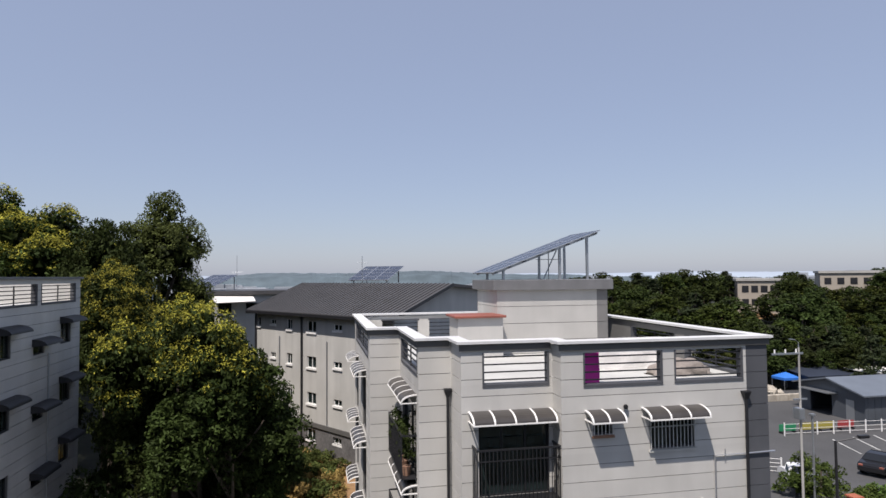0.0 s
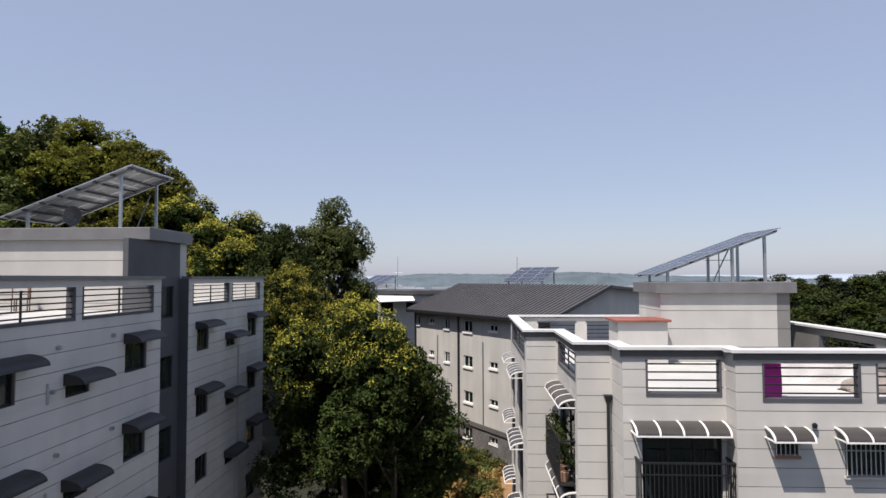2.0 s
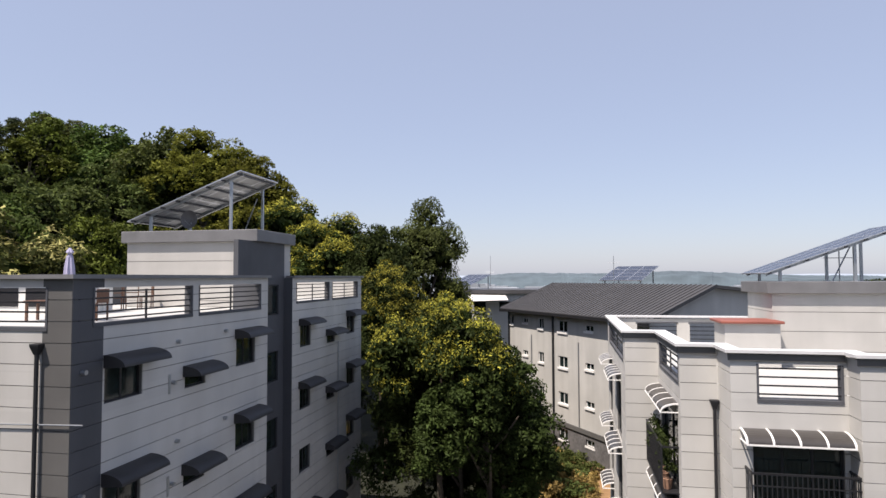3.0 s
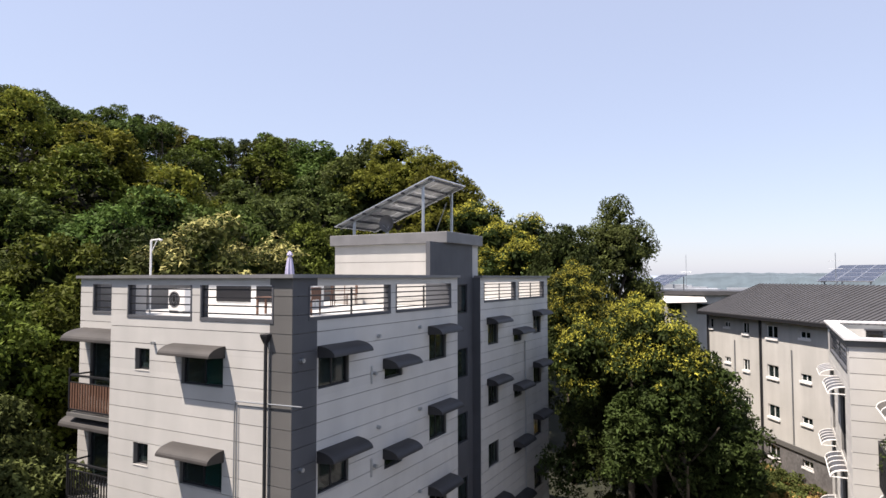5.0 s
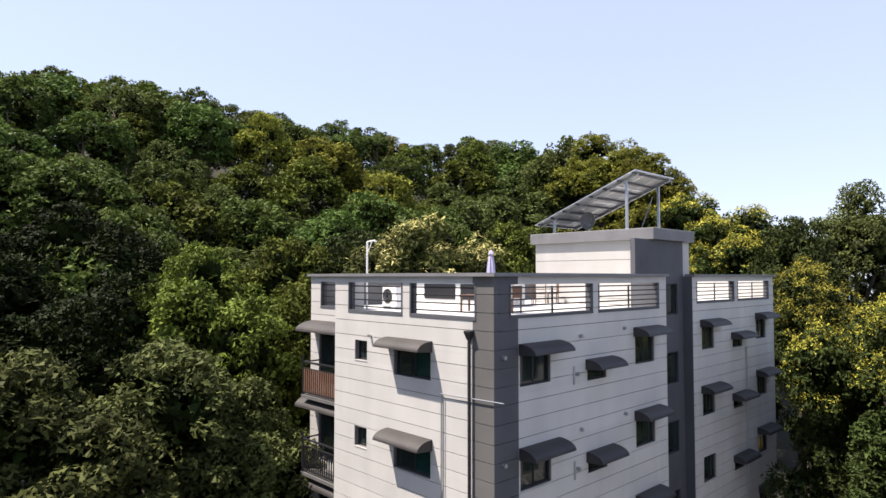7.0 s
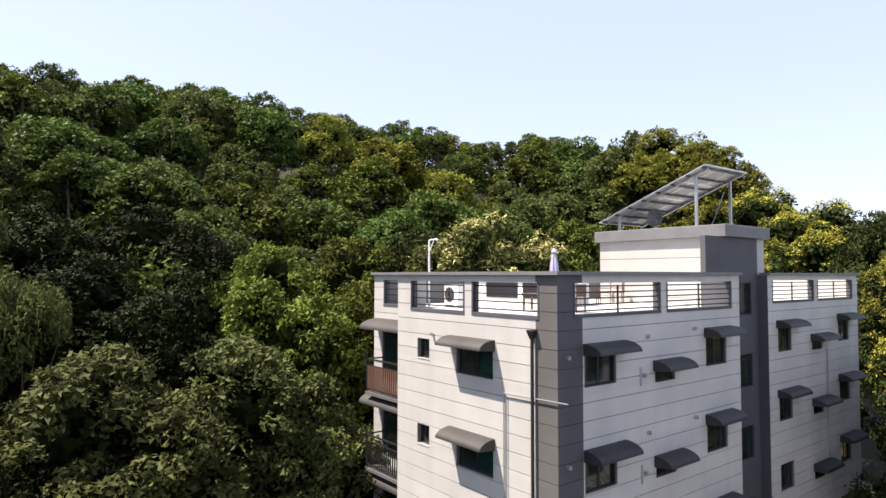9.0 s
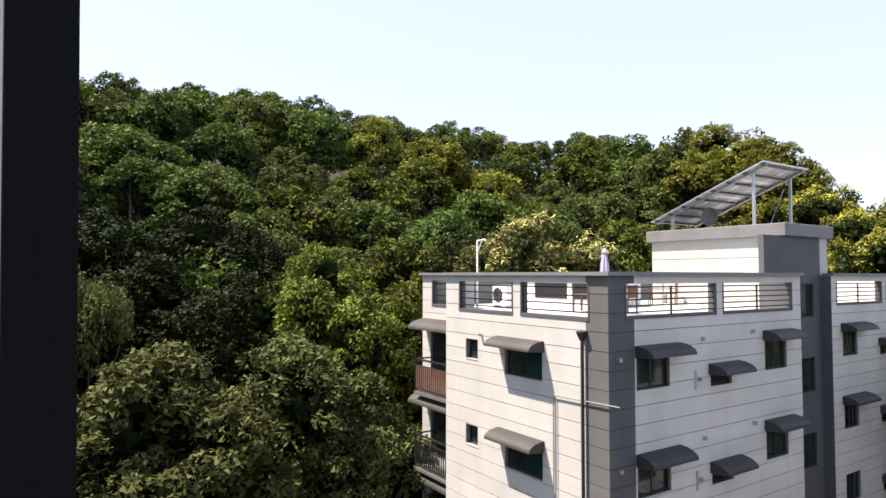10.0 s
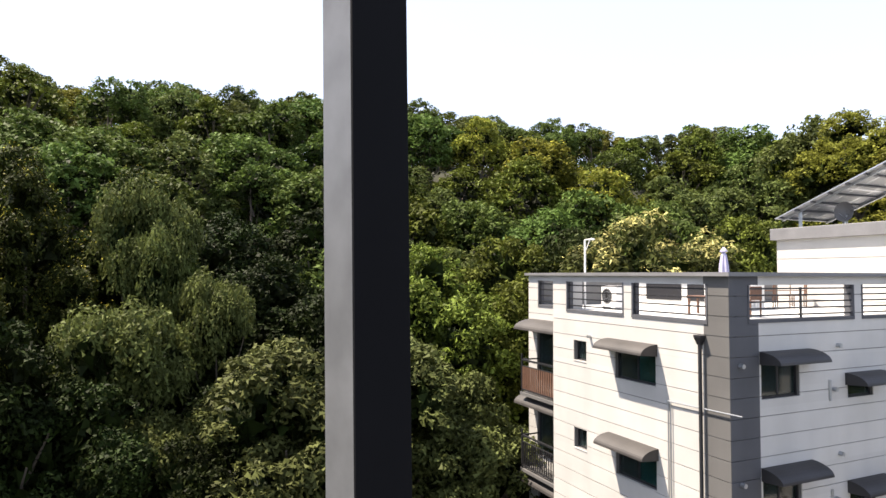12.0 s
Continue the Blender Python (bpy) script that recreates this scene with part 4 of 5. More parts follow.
NEAR = [tree_kind(11, 11, 4.2, 18, 30, 26000, 0.2, LEAFLIGHT, None, 0.06, "broadleaf_tree", "tall broadleaf tree with dense green crown", tuft=0.10, lobe=0.33, inner=1500),
        tree_kind(12, 11, 4.0, 18, 30, 25000, 0.2, LEAFDEEP, None, 0.05, "broadleaf_tree", "tall broadleaf tree with dark green crown", tuft=0.10, lobe=0.33, inner=1500),
        tree_kind(13, 11, 4.3, 18, 30, 26000, 0.19, LEAFDEEP, BLOSSOM, 0.05, "chestnut_tree", "chestnut tree in yellow blossom with dense crown", 13000, tuft=0.11, lobe=0.34, inner=1500, bloomed=0.62),
        tree_kind(14, 11, 4.4, 18, 30, 28000, 0.22, LEAFGREY, None, 0.06, "broadleaf_tree", "broadleaf tree with grey-green crown", tuft=0.10, lobe=0.33, inner=1500),
        # this crown's near-black colour stands in for the hollow's shade
        tree_kind(15, 11, 4.2, 18, 26, 24000, 0.2, LEAFGLOOM, None, 0.04, "broadleaf_tree", "broadleaf tree with crown coloured nearly black to stand for shade", tuft=0.11, lobe=0.34, inner=1500),
        tree_kind(16, 11, 4.2, 12, 14, 11000, 0.24, LEAFOLIVE, None, 0.72, "broadleaf_tree", "slender tree with yellow-green leaf sprays", tuft=0.15, lobe=0.27, inner=600)]
FAR = [tree_kind(21, 11, 4.0, 13, 24, 5000, 0.4, LEAFLIGHT, None, 0.04, "broadleaf_tree", "woodland tree with light green crown on the hillside", lobe=0.41, inner=450),
       tree_kind(22, 11, 4.1, 13, 24, 5000, 0.4, LEAF, None, 0.04, "broadleaf_tree", "woodland tree with dark green crown on the hillside", lobe=0.41, inner=450),
       tree_kind(23, 11, 4.2, 13, 24, 4800, 0.4, LEAFGOLD, BLOSSOM, 0.04, "chestnut_tree", "woodland chestnut in faint yellow blossom", 500, lobe=0.41, inner=450),
       tree_kind(24, 11, 4.0, 13, 24, 5000, 0.4, LEAFOLIVE, None, 0.04, "broadleaf_tree", "woodland tree with olive green crown on the hillside", lobe=0.41, inner=450),
       pine_kind(25, 12, 3.0, 4200, 0.42, "dark pine on the wooded ridge")]
CREAMTREE = tree_kind(31, 11, 4.2, 16, 24, 16000, 0.22, LEAFOLIVE, CREAMBLOSSOM, 0.1, "chestnut_tree", "chestnut tree covered in cream blossom", 9000, tuft=0.11, lobe=0.3, bloomed=0.8)
ASPEN = tree_kind(32, 16, 4.4, 26, 26, 34000, 0.2, LEAFOLIVE, None, 0.25, "broadleaf_tree", "tall open-crowned tree with rounded leaf masses", tuft=0.11, lobe=0.3, inner=900)
TALL = tree_kind(33, 18, 5.2, 26, 22, 26000, 0.24, LEAFSHADE, BLOSSOM, 0.1, "broadleaf_tree", "tall broadleaf tree with leaves darkened for shade and thin yellow blossom", 1500, tuft=0.10, lobe=0.27, inner=2200, bloomed=0.9)
OAK = tree_kind(34, 18, 5.6, 18, 30, 24000, 0.27, LEAFGOLD, None, 0.1, "broadleaf_tree", "large spreading tree with olive yellow crown", tuft=0.10, lobe=0.32, inner=1500)
CHESTNUT = tree_kind(35, 18, 5.6, 18, 30, 20000, 0.27, LEAFDEEP, BLOSSOM, 0.1, "chestnut_tree", "large spreading chestnut in olive yellow blossom", 14000, tuft=0.10, lobe=0.32, inner=1500, bloomed=0.75)
EAST = [tree_kind(41, 11, 4.4, 9, 14, 2600, 0.55, LEAFDEEP, None, 0.0, "broadleaf_tree", "woodland tree on the low eastern hill", inner=250, tuft=0.15),
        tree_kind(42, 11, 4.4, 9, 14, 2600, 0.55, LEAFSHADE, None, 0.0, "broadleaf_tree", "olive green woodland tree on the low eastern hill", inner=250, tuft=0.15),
        pine_kind(43, 12, 3.6, 2400, 0.7, "dark flat-topped pine on the low eastern hill")]


def plant(kind, x, y, h, turn=None, wide=1.0, group="hillside wood", z=None):
    s = h / (16 if kind is ASPEN else 18 if kind in (TALL, OAK, CHESTNUT) else 12 if kind in (FAR[4], EAST[2]) else 11)
    m = pose(x, y, height(x, y) if z is None else z, 0, 0, random.uniform(0, 360) if turn is None else turn)
    ob = copy_thing(kind, m)
    ob.scale = (s * wide, s * wide, s)
    tagged(ob, group=group)
    return ob


def polar(az, d):
    return -d * math.sin(radians(az)), d * math.cos(radians(az))


def skyline(az):
    """How high the wood's edge stands against the sky, in degrees, by bearing."""
    return float(np.interp(az, (14, 20, 23.5, 26, 29, 33.5, 38.5, 43, 47.5, 53, 60, 66, 69.5, 76, 83, 92, 97, 101), (4.5, 5.0, 6.8, 9.3, 11.5, 12.0, 11.1, 12.3, 11.9, 13.3, 13.6, 14.8, 15.6, 15.3, 16.0, 15.0, 14.5, 15.9)))


# single trees that stand out, and a few unseen ones added to shade them: bearing, distance, top above the eye in
# degrees, kind, width
for az, d, el, kind, wide in [
        (11.4, 33, -2.0, NEAR[2], 0.98), (16.4, 47, 1.0, NEAR[2], 1.0), (7.0, 32, -6.0, NEAR[1], 1.0), (12.8, 58, 7.0, ASPEN, 1.6), (13.0, 36, -7.5, NEAR[1], 0.85), (9.5, 34, -9.0, NEAR[1], 0.9), (6.0, 36, -10.5, NEAR[1], 1.0), (20.3, 55, 5.6, CHESTNUT, 1.7), (24.0, 60, 6.9, CHESTNUT, 1.8), (16.8, 50, 4.6, NEAR[1], 1.0),
        (10.2, 40, -3.5, NEAR[1], 0.9), (8.2, 46, -4.4, NEAR[1], 0.8), (4.6, 42, -9.5, NEAR[1], 0.9), (48.0, 34.5, 4.6, CREAMTREE, 1.5), (32.2, 72, 12.4, OAK, 2.1), (27.8, 68, 10.6, OAK, 1.9), (35.6, 76, 12.1, FAR[3], 1.3), (37.0, 80, 11.2, FAR[0], 1.3), (40.5, 86, 11.9, FAR[1], 1.3), (44.0, 90, 12.3, FAR[3], 1.3), (34.8, 78, 11.6, FAR[3], 1.3),
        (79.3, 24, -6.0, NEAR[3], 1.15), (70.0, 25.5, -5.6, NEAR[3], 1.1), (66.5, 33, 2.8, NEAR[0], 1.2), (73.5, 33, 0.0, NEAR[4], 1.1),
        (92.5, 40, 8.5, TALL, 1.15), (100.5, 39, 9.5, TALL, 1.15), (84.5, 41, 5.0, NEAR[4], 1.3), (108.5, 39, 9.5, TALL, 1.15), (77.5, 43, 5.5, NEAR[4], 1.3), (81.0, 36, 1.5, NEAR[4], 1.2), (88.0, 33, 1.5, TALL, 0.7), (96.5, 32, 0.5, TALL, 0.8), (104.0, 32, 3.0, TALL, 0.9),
        # last four TALL added for shade; those from bearing 104 lie out of view
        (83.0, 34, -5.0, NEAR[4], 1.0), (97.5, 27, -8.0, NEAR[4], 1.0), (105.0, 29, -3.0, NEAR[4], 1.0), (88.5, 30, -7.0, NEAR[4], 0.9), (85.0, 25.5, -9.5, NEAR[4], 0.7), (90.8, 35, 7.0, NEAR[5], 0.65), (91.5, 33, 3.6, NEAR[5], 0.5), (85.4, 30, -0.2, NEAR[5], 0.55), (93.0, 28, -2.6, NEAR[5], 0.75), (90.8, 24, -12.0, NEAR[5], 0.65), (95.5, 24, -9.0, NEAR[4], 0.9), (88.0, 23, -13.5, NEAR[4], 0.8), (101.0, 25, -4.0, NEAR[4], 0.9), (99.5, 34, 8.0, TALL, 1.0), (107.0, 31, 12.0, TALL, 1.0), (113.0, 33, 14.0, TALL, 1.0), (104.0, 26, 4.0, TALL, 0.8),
        (60.5, 36, 3.5, NEAR[0], 1.2), (54.0, 38, 3.8, NEAR[1], 1.2), (41.0, 48, 5.0, NEAR[0], 1.2), (63.0, 26, -9.0, NEAR[3], 0.9)]:
    x, y = polar(az, d)
    g = height(x, y)
    plant(kind, x, y, E + d * math.tan(radians(el)) - g, wide=wide * 11 / max(6, E + d * math.tan(radians(el)) - g) if E + d * math.tan(radians(el)) - g > 11 else wide)

# the wood on the hill
rng = random.Random(5)
d = 44.0
while d < 134:
    step = 6.2 + (d - 44) * 0.03
    az = 14.0 + rng.uniform(0, 5)
    while az < 116:
        x, y = polar(az, d + rng.uniform(-2.5, 2.5))
        if not (75 < az < 112 and d < 50) and height(x, y) > 1.0 + max(0, 30 - az) * 0.25 and not (-24 < x < -9 and y < 40):
            kind = rng.choice([0, 0, 1, 1, 1, 1, 2, 3, 3])
            if d > 92 and rng.random() < 0.5:
                kind = 4
            room = E + d * math.tan(radians(skyline(az) - rng.uniform(-0.35, 0.6))) - height(x, y)
            h = min(rng.uniform(8.5, 12.5) if d < 88 else rng.uniform(10.5, 15.0), room)
            if h > 3.5:
                plant(FAR[kind], x, y, h, wide=rng.uniform(1.0, 1.3) * (1.0 if h < 10 else 10 / h))
        az += math.degrees(step / d) * rng.uniform(0.85, 1.15)
    d += step * 0.92

# woods on the low eastern hill
for k in range(150):
    az = -23 - rng.uniform(0, 29)
    d = rng.uniform(98 if az > -36 else 106, 178)
    x, y = polar(az, d)
    src = EAST[rng.choice([0, 0, 1, 1, 2])]
    gap = (0.35 if d < 152 else 1.0) if -40.2 < az < -36.3 else (0.62 if d < 165 else 1.0) if -46.6 < az < -42.6 else 1.0
    plant(src, x, y, rng.uniform(6.5, 9.5) * gap, wide=rng.uniform(1.1, 1.7), group="eastern wood")
for k in range(40):
    x, y = polar(-34 - 17 * k / 40, rng.uniform(93, 108))
    plant(EAST[rng.choice([0, 0, 1, 2])], x, y, rng.uniform(4.0, 7.5), wide=rng.uniform(1.1, 1.6), group="eastern wood")
for src in NEAR + FAR + EAST + [CREAMTREE, ASPEN, TALL, OAK, CHESTNUT]:
    for o in (*src.children_recursive, src):
        bpy.data.objects.remove(o)


# ---- the post beside the camera and the terrace that it stands on ----
def own_terrace():
    b = thing("building_terrace", "plain concrete building edge with terrace floor", "building", (3, -4, 0))
    put("wall", boxes([(-0.7, -9, 0, 8, 0.25, E - 1.6)]), CONCRETE, b)
    p = thing("window_post", "dark navy metal post with scuffed aluminium edge", "post", (-0.39, 0.088, E - 1.6))
    return b, p


OWN, POST = own_terrace()
Mc, Rc, Lc = Vector((-0.4079, 0.0682, 0)), Vector((-0.4166, 0.0927, 0)), Vector((-0.4263, 0.0619, 0))
off = Vector((-0.41, 0.078, 0))


def upright(name, corners, mat):
    """An upright bar over a plan of four corners."""
    part(name, faces_mesh([(a - off) + Vector((0, 0, z)) for z in (0, 3.6) for a in corners], [(3, 2, 1, 0), (4, 5, 6, 7), (0, 1, 5, 4), (1, 2, 6, 5), (2, 3, 7, 6), (3, 0, 4, 7)]), mat, POST)


inn = Mc + (Lc - Mc) * 0.06
pivot = Matrix.Translation((-0.41, 0.078, E))
POST.matrix_basis = pivot @ Matrix.Rotation(radians(-0.95), 4, (-0.912, 0.41, 0)) @ pivot.inverted() @ pose(-0.4102, 0.0774, E - 1.62)
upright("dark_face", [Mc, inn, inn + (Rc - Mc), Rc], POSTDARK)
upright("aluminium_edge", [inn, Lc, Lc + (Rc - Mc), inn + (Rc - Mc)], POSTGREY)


# ---- roof terraces: loose things ----
def chair(label, x, y, z, turn, mat):
    t = thing("terrace_chair", label, "chair", (x, y, z), turn, "terrace furniture")
    part("seat", bevelled([(-0.24, -0.24, 0.42, 0.24, 0.24, 0.46)], 0.01, 1), mat, t)
    part("backrest", bevelled([(-0.24, 0.21, 0.5, 0.24, 0.25, 0.9)], 0.01, 1), mat, t)
    for a in (-0.21, 0.21):
        for c in (-0.21, 0.21):
            part("leg", boxes([(a - 0.02, c - 0.02, 0, a + 0.02, c + 0.02, 0.42 if c < 0 else 0.5)]), mat, t)
        part("arm", boxes([(a - 0.025, -0.24, 0.62, a + 0.025, 0.21, 0.65)]), mat, t)
    return t


def table(label, x, y, z, mat):
    t = thing("terrace_table", label, "table", (x, y, z), 10, "terrace furniture")
    for k in range(6):
        part("slat", boxes([(-0.36, -0.3 + k * 0.1, 0.55, 0.36, -0.3 + k * 0.1 + 0.09, 0.58)]), mat, t)
    for a in (-0.3, 0.3):
        for c in (-0.24, 0.24):
            part("leg", boxes([(a - 0.03, c - 0.03, 0, a + 0.03, c + 0.03, 0.55)]), mat, t)
    return t


DT = E - 1.2
table("brown slatted wooden table on the roof terrace", -14.9, 15.6, DT, WOOD)
for x, y, a in ((-13.4, 15.9, -90),):
    chair("brown wooden chair at the terrace table", x, y, DT, a, WOOD)
for k in range(5):
    chair("reddish wooden chair in a row on the roof terrace", -17.4 + 0.1 * k, 20.0 + 0.75 * k, DT, -80 + 9 * k, WOOD)
for k in range(2):
    chair("white plastic chair on the roof terrace", -15.8 - 0.3 * k, 18.2 + 0.85 * k, DT, -70, WHITEMETAL)


def parasol(x, y, z):
    t = thing("parasol", "closed lilac-grey parasol on its pole", "parasol", (x, y, z))
    part("pole", tube([(0, 0, 0.06), (0, 0, 2.0)], 0.02), STEEL, t)
    cloth = material("lilac_canvas", (0.42, 0.40, 0.55), 0.85, grain=0.1, stain=0.1)
    v, f = [], []
    prof = ((0.7, 0.13), (1.1, 0.17), (1.5, 0.14), (1.8, 0.09), (1.88, 0.05), (1.92, 0.11), (1.98, 0.08), (2.05, 0.015))
    for zz, r in prof:
        for k in range(16):
            a = math.pi * k / 8
            rr = r * (1 if k % 2 else 0.78)
            v.append((rr * math.cos(a), rr * math.sin(a), zz))
    for i in range(len(prof) - 1):
        for k in range(16):
            f.append((16 * i + k, 16 * i + (k + 1) % 16, 16 * i + 16 + (k + 1) % 16, 16 * i + 16 + k))
    part("canopy", faces_mesh(v, f), cloth, t)
    part("base", tube([(0, 0, 0), (0, 0, 0.08)], 0.28, 16), CONCRETE, t)


parasol(-13.5, 15.0, DT - 0.0)


def camera_pole(x, y, z):
    t = thing("camera_pole", "white steel pole with a short arm and security camera", "pole", (x, y, z))
    part("mast", tube([(0, 0, 0), (0, 0, 2.5)], 0.035), WHITEMETAL, t)
    part("arm", tube([(0, 0, 2.5), (0.45, 0, 2.53)], 0.025), WHITEMETAL, t)
    part("stay", tube([(0.03, 0, 2.1), (0.3, 0, 2.5)], 0.016), WHITEMETAL, t)
    part("lens_housing", bevelled([(0.42, -0.035, 2.47, 0.54, 0.035, 2.54)], 0.015), WHITEMETAL, t)


camera_pole(-18.9, 13.8 + 0.3, DT)


def outdoor_unit(x, y, z, turn=0):
    t = thing("outdoor_unit", "white air conditioner outdoor unit with round fan grille", "air conditioner", (x, y, z), turn)
    part("casing", bevelled([(-0.42, -0.16, 0.1, 0.42, 0.16, 0.85)], 0.02), WHITEMETAL, t)
    g = part("fan_grille", tube([(-0.1, -0.162, 0.48), (-0.1, -0.175, 0.48)], 0.27, 24), IRON, t)
    for r in (0.1, 0.17, 0.24):
        ring = [(-0.1 + r * math.cos(k * math.pi / 10), -0.18, 0.48 + r * math.sin(k * math.pi / 10)) for k in range(21)]
        part("ring", tube(ring, 0.008, 4), STEEL, g)
    for a in (-0.32, 0.32):
        part("foot", boxes([(a - 0.04, -0.15, 0, a + 0.04, 0.15, 0.1)]), STEEL, t)


outdoor_unit(-18.0, 14.6, DT)
WHITEWALL = material("white_terrace_partition", (0.7, 0.69, 0.66), 0.8, grain=0.05, stain=0.1)
t = thing("garden_shed", "low dark glazed terrace shed", "shed", (-18.2, 18.6, DT))
part("body", boxes([(-2.4, -1.2, 0, 2.2, 1.2, 1.05)]), WHITEWALL, t)
part("window_band", boxes([(-1.15, -1.23, 0.3, 0.65, -1.2, 0.9)]), FRAME, t)
part("window_band", boxes([(0.95, -1.23, 0.3, 1.7, -1.2, 0.9)]), FRAME, t)
part("roof", boxes([(-2.5, -1.3, 1.05, 2.3, 1.3, 1.12)]), CAPM, t)

# cloths hung along the far side of the pale house's terrace rail
PT = E - 3.35
CLOTHPINK = material("magenta_cloth", (0.72, 0.05, 0.42), 0.8, grain=0.08, stain=0.1)
CLOTHWHITE = material("crumpled_white_sheet", (0.72, 0.70, 0.68), 0.8, grain=0.08, stain=0.12, stain_size=2)
CLOTHGREY = material("grey_ground_cover", (0.25, 0.22, 0.2), 0.9, grain=0.2, stain=0.3)


def hung_cloth(name, label, x0, x1, y, z0, z1, mat, seed):
    v, f = [], []
    n, m = 16, 8
    for j in range(m + 1):
        for i in range(n + 1):
            x, z = x0 + (x1 - x0) * i / n, z0 + (z1 - z0) * j / m
            v.append((x, y + 0.06 * noise.noise((x * 2.5, z * 2, seed)), z))
    for j in range(m):
        for i in range(n):
            a = j * (n + 1) + i
            f.append((a, a + 1, a + n + 2, a + n + 1))
    me = faces_mesh(v, f)
    me.materials.append(mat)
    ob = tagged(new(name, me), label, "cloth")
    s = ob.modifiers.new("thick", "SOLIDIFY")
    s.thickness = 0.01
    return ob


hung_cloth("hung_cloth", "magenta cloth hung inside the terrace rail", 7.72, 8.5, 17.9, PT, PT + 1.15, CLOTHPINK, 1)
hung_cloth("hung_sheet", "crumpled white sheet hung inside the terrace rail", 9.3, 12.2, 20.6, PT, PT + 1.1, CLOTHWHITE, 2)
t = thing("covered_pile", "low pile under a grey ground cover on the terrace", "pile", (12.0, 19.2, PT))
bm = bmesh.new()
bmesh.ops.create_icosphere(bm, subdivisions=4, radius=1)
for v in bm.verts:
    v.co = Vector((v.co.x * 1.1, v.co.y * 0.6, max(v.co.z, 0) * 0.5)) * (1 + 0.25 * noise.noise(v.co * 2.2))
me = bpy.data.meshes.new("pile")
bm.to_mesh(me), bm.free()
part("cover", me, CLOTHGREY, t)


def antenna(label, x, y, z, h, arms):
    t = thing("aerial", label, "antenna", (x, y, z))
    part("mast", tube([(0, 0, 0), (0, 0, h)], 0.025, 6), STEEL, t)
    for zz, w in arms:
        part("boom", tube([(-w, 0, zz), (w, 0, zz)], 0.015, 5), STEEL, t)
        for k in range(5):
            part("rod", tube([(-w + 2 * w * k / 4, -0.25, zz), (-w + 2 * w * k / 4, 0.25, zz)], 0.008, 4), STEEL, t)
    return t


antenna("thin television aerial beside the solar legs", 11.0, 28.5, E - 0.2, 1.35, ((0.95, 0.6),))

# aerials and panels on the long house and the house behind it
BX, BY = 3.7, 58.0
solar_array("weathered solar panels on the ridge of the metal roof", BX - 0.2, BX + 4.0, BY - 1, BY + 3, E - 0.35, E + 0.95, E - 0.62, (-1.5, 1.5), 62)
antenna("thin television aerial on the metal roof", BX + 0.4, BY - 1.2, E - 0.75, 2.6, ((2.0, 0.5), (1.4, 0.5)))


def back_house():
    b = thing("apartment_building", "cream house with flat dark roof edge behind the trees", "building", (-10, 88, 0))
    put("wall", boxes([(-16.5, 84, 0, -2, 94, E - 2.2)]), CREAM, b)
    put("roof", boxes([(-17, 83.5, E - 2.2, -1.5, 94.5, E - 1.7)]), ROOFTIN, b)
    for k in range(4):
        window(b, face(0, 83.92, 0, "-y"), -15.6 + 3.4 * k, -14.0 + 3.4 * k, E - 4.6, E - 3.3, 2, 0.0)
    put("canopy", faces_mesh([(-13.2, 81.5, E - 3.2), (-7.4, 81.5, E - 3.0), (-7.9, 83.6, E - 2.5), (-12.7, 83.6, E - 2.4), (-13.2, 81.5, E - 3.15), (-7.4, 81.5, E - 2.95), (-7.9, 83.6, E - 2.45), (-12.7, 83.6, E - 2.35)], [(3, 2, 1, 0), (4, 5, 6, 7), (0, 1, 5, 4), (1, 2, 6, 5), (2, 3, 7, 6), (3, 0, 4, 7)]), CLOTHWHITE, b, label="white cloth canopy")
    return b


back_house()
solar_array("solar panels on the flat roof behind the trees", -16.3, -10.6, 85, 89, E - 1.3, E + 0.35, E - 1.7, (-2.5, 2.5), 62)
antenna("tall thin aerial on the flat roof", -10.2, 86, E - 1.7, 4.6, ((2.4, 0.7),))

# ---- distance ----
# The air's haze is mixed into these base colours; no real haze lies between
HAZE = material("haze_tinted_distant_woods", (0.085, 0.115, 0.135), 0.95, grain=0.25, grain_size=0.05, stain=0.2, stain_size=0.01)
HAZE2 = material("haze_tinted_far_ridge", (0.30, 0.35, 0.42), 0.95, grain=0.05, grain_size=0.01)
TOWN = material("haze_tinted_far_buildings", (0.42, 0.45, 0.49), 0.9, each=0.2, island=0.25)


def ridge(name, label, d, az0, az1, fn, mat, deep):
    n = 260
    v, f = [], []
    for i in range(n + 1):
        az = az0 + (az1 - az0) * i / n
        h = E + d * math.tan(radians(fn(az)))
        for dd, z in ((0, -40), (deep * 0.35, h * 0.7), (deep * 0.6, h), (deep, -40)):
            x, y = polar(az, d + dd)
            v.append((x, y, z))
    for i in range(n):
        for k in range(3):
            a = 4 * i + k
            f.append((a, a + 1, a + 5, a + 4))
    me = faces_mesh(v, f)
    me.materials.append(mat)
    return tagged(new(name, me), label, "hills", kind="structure")


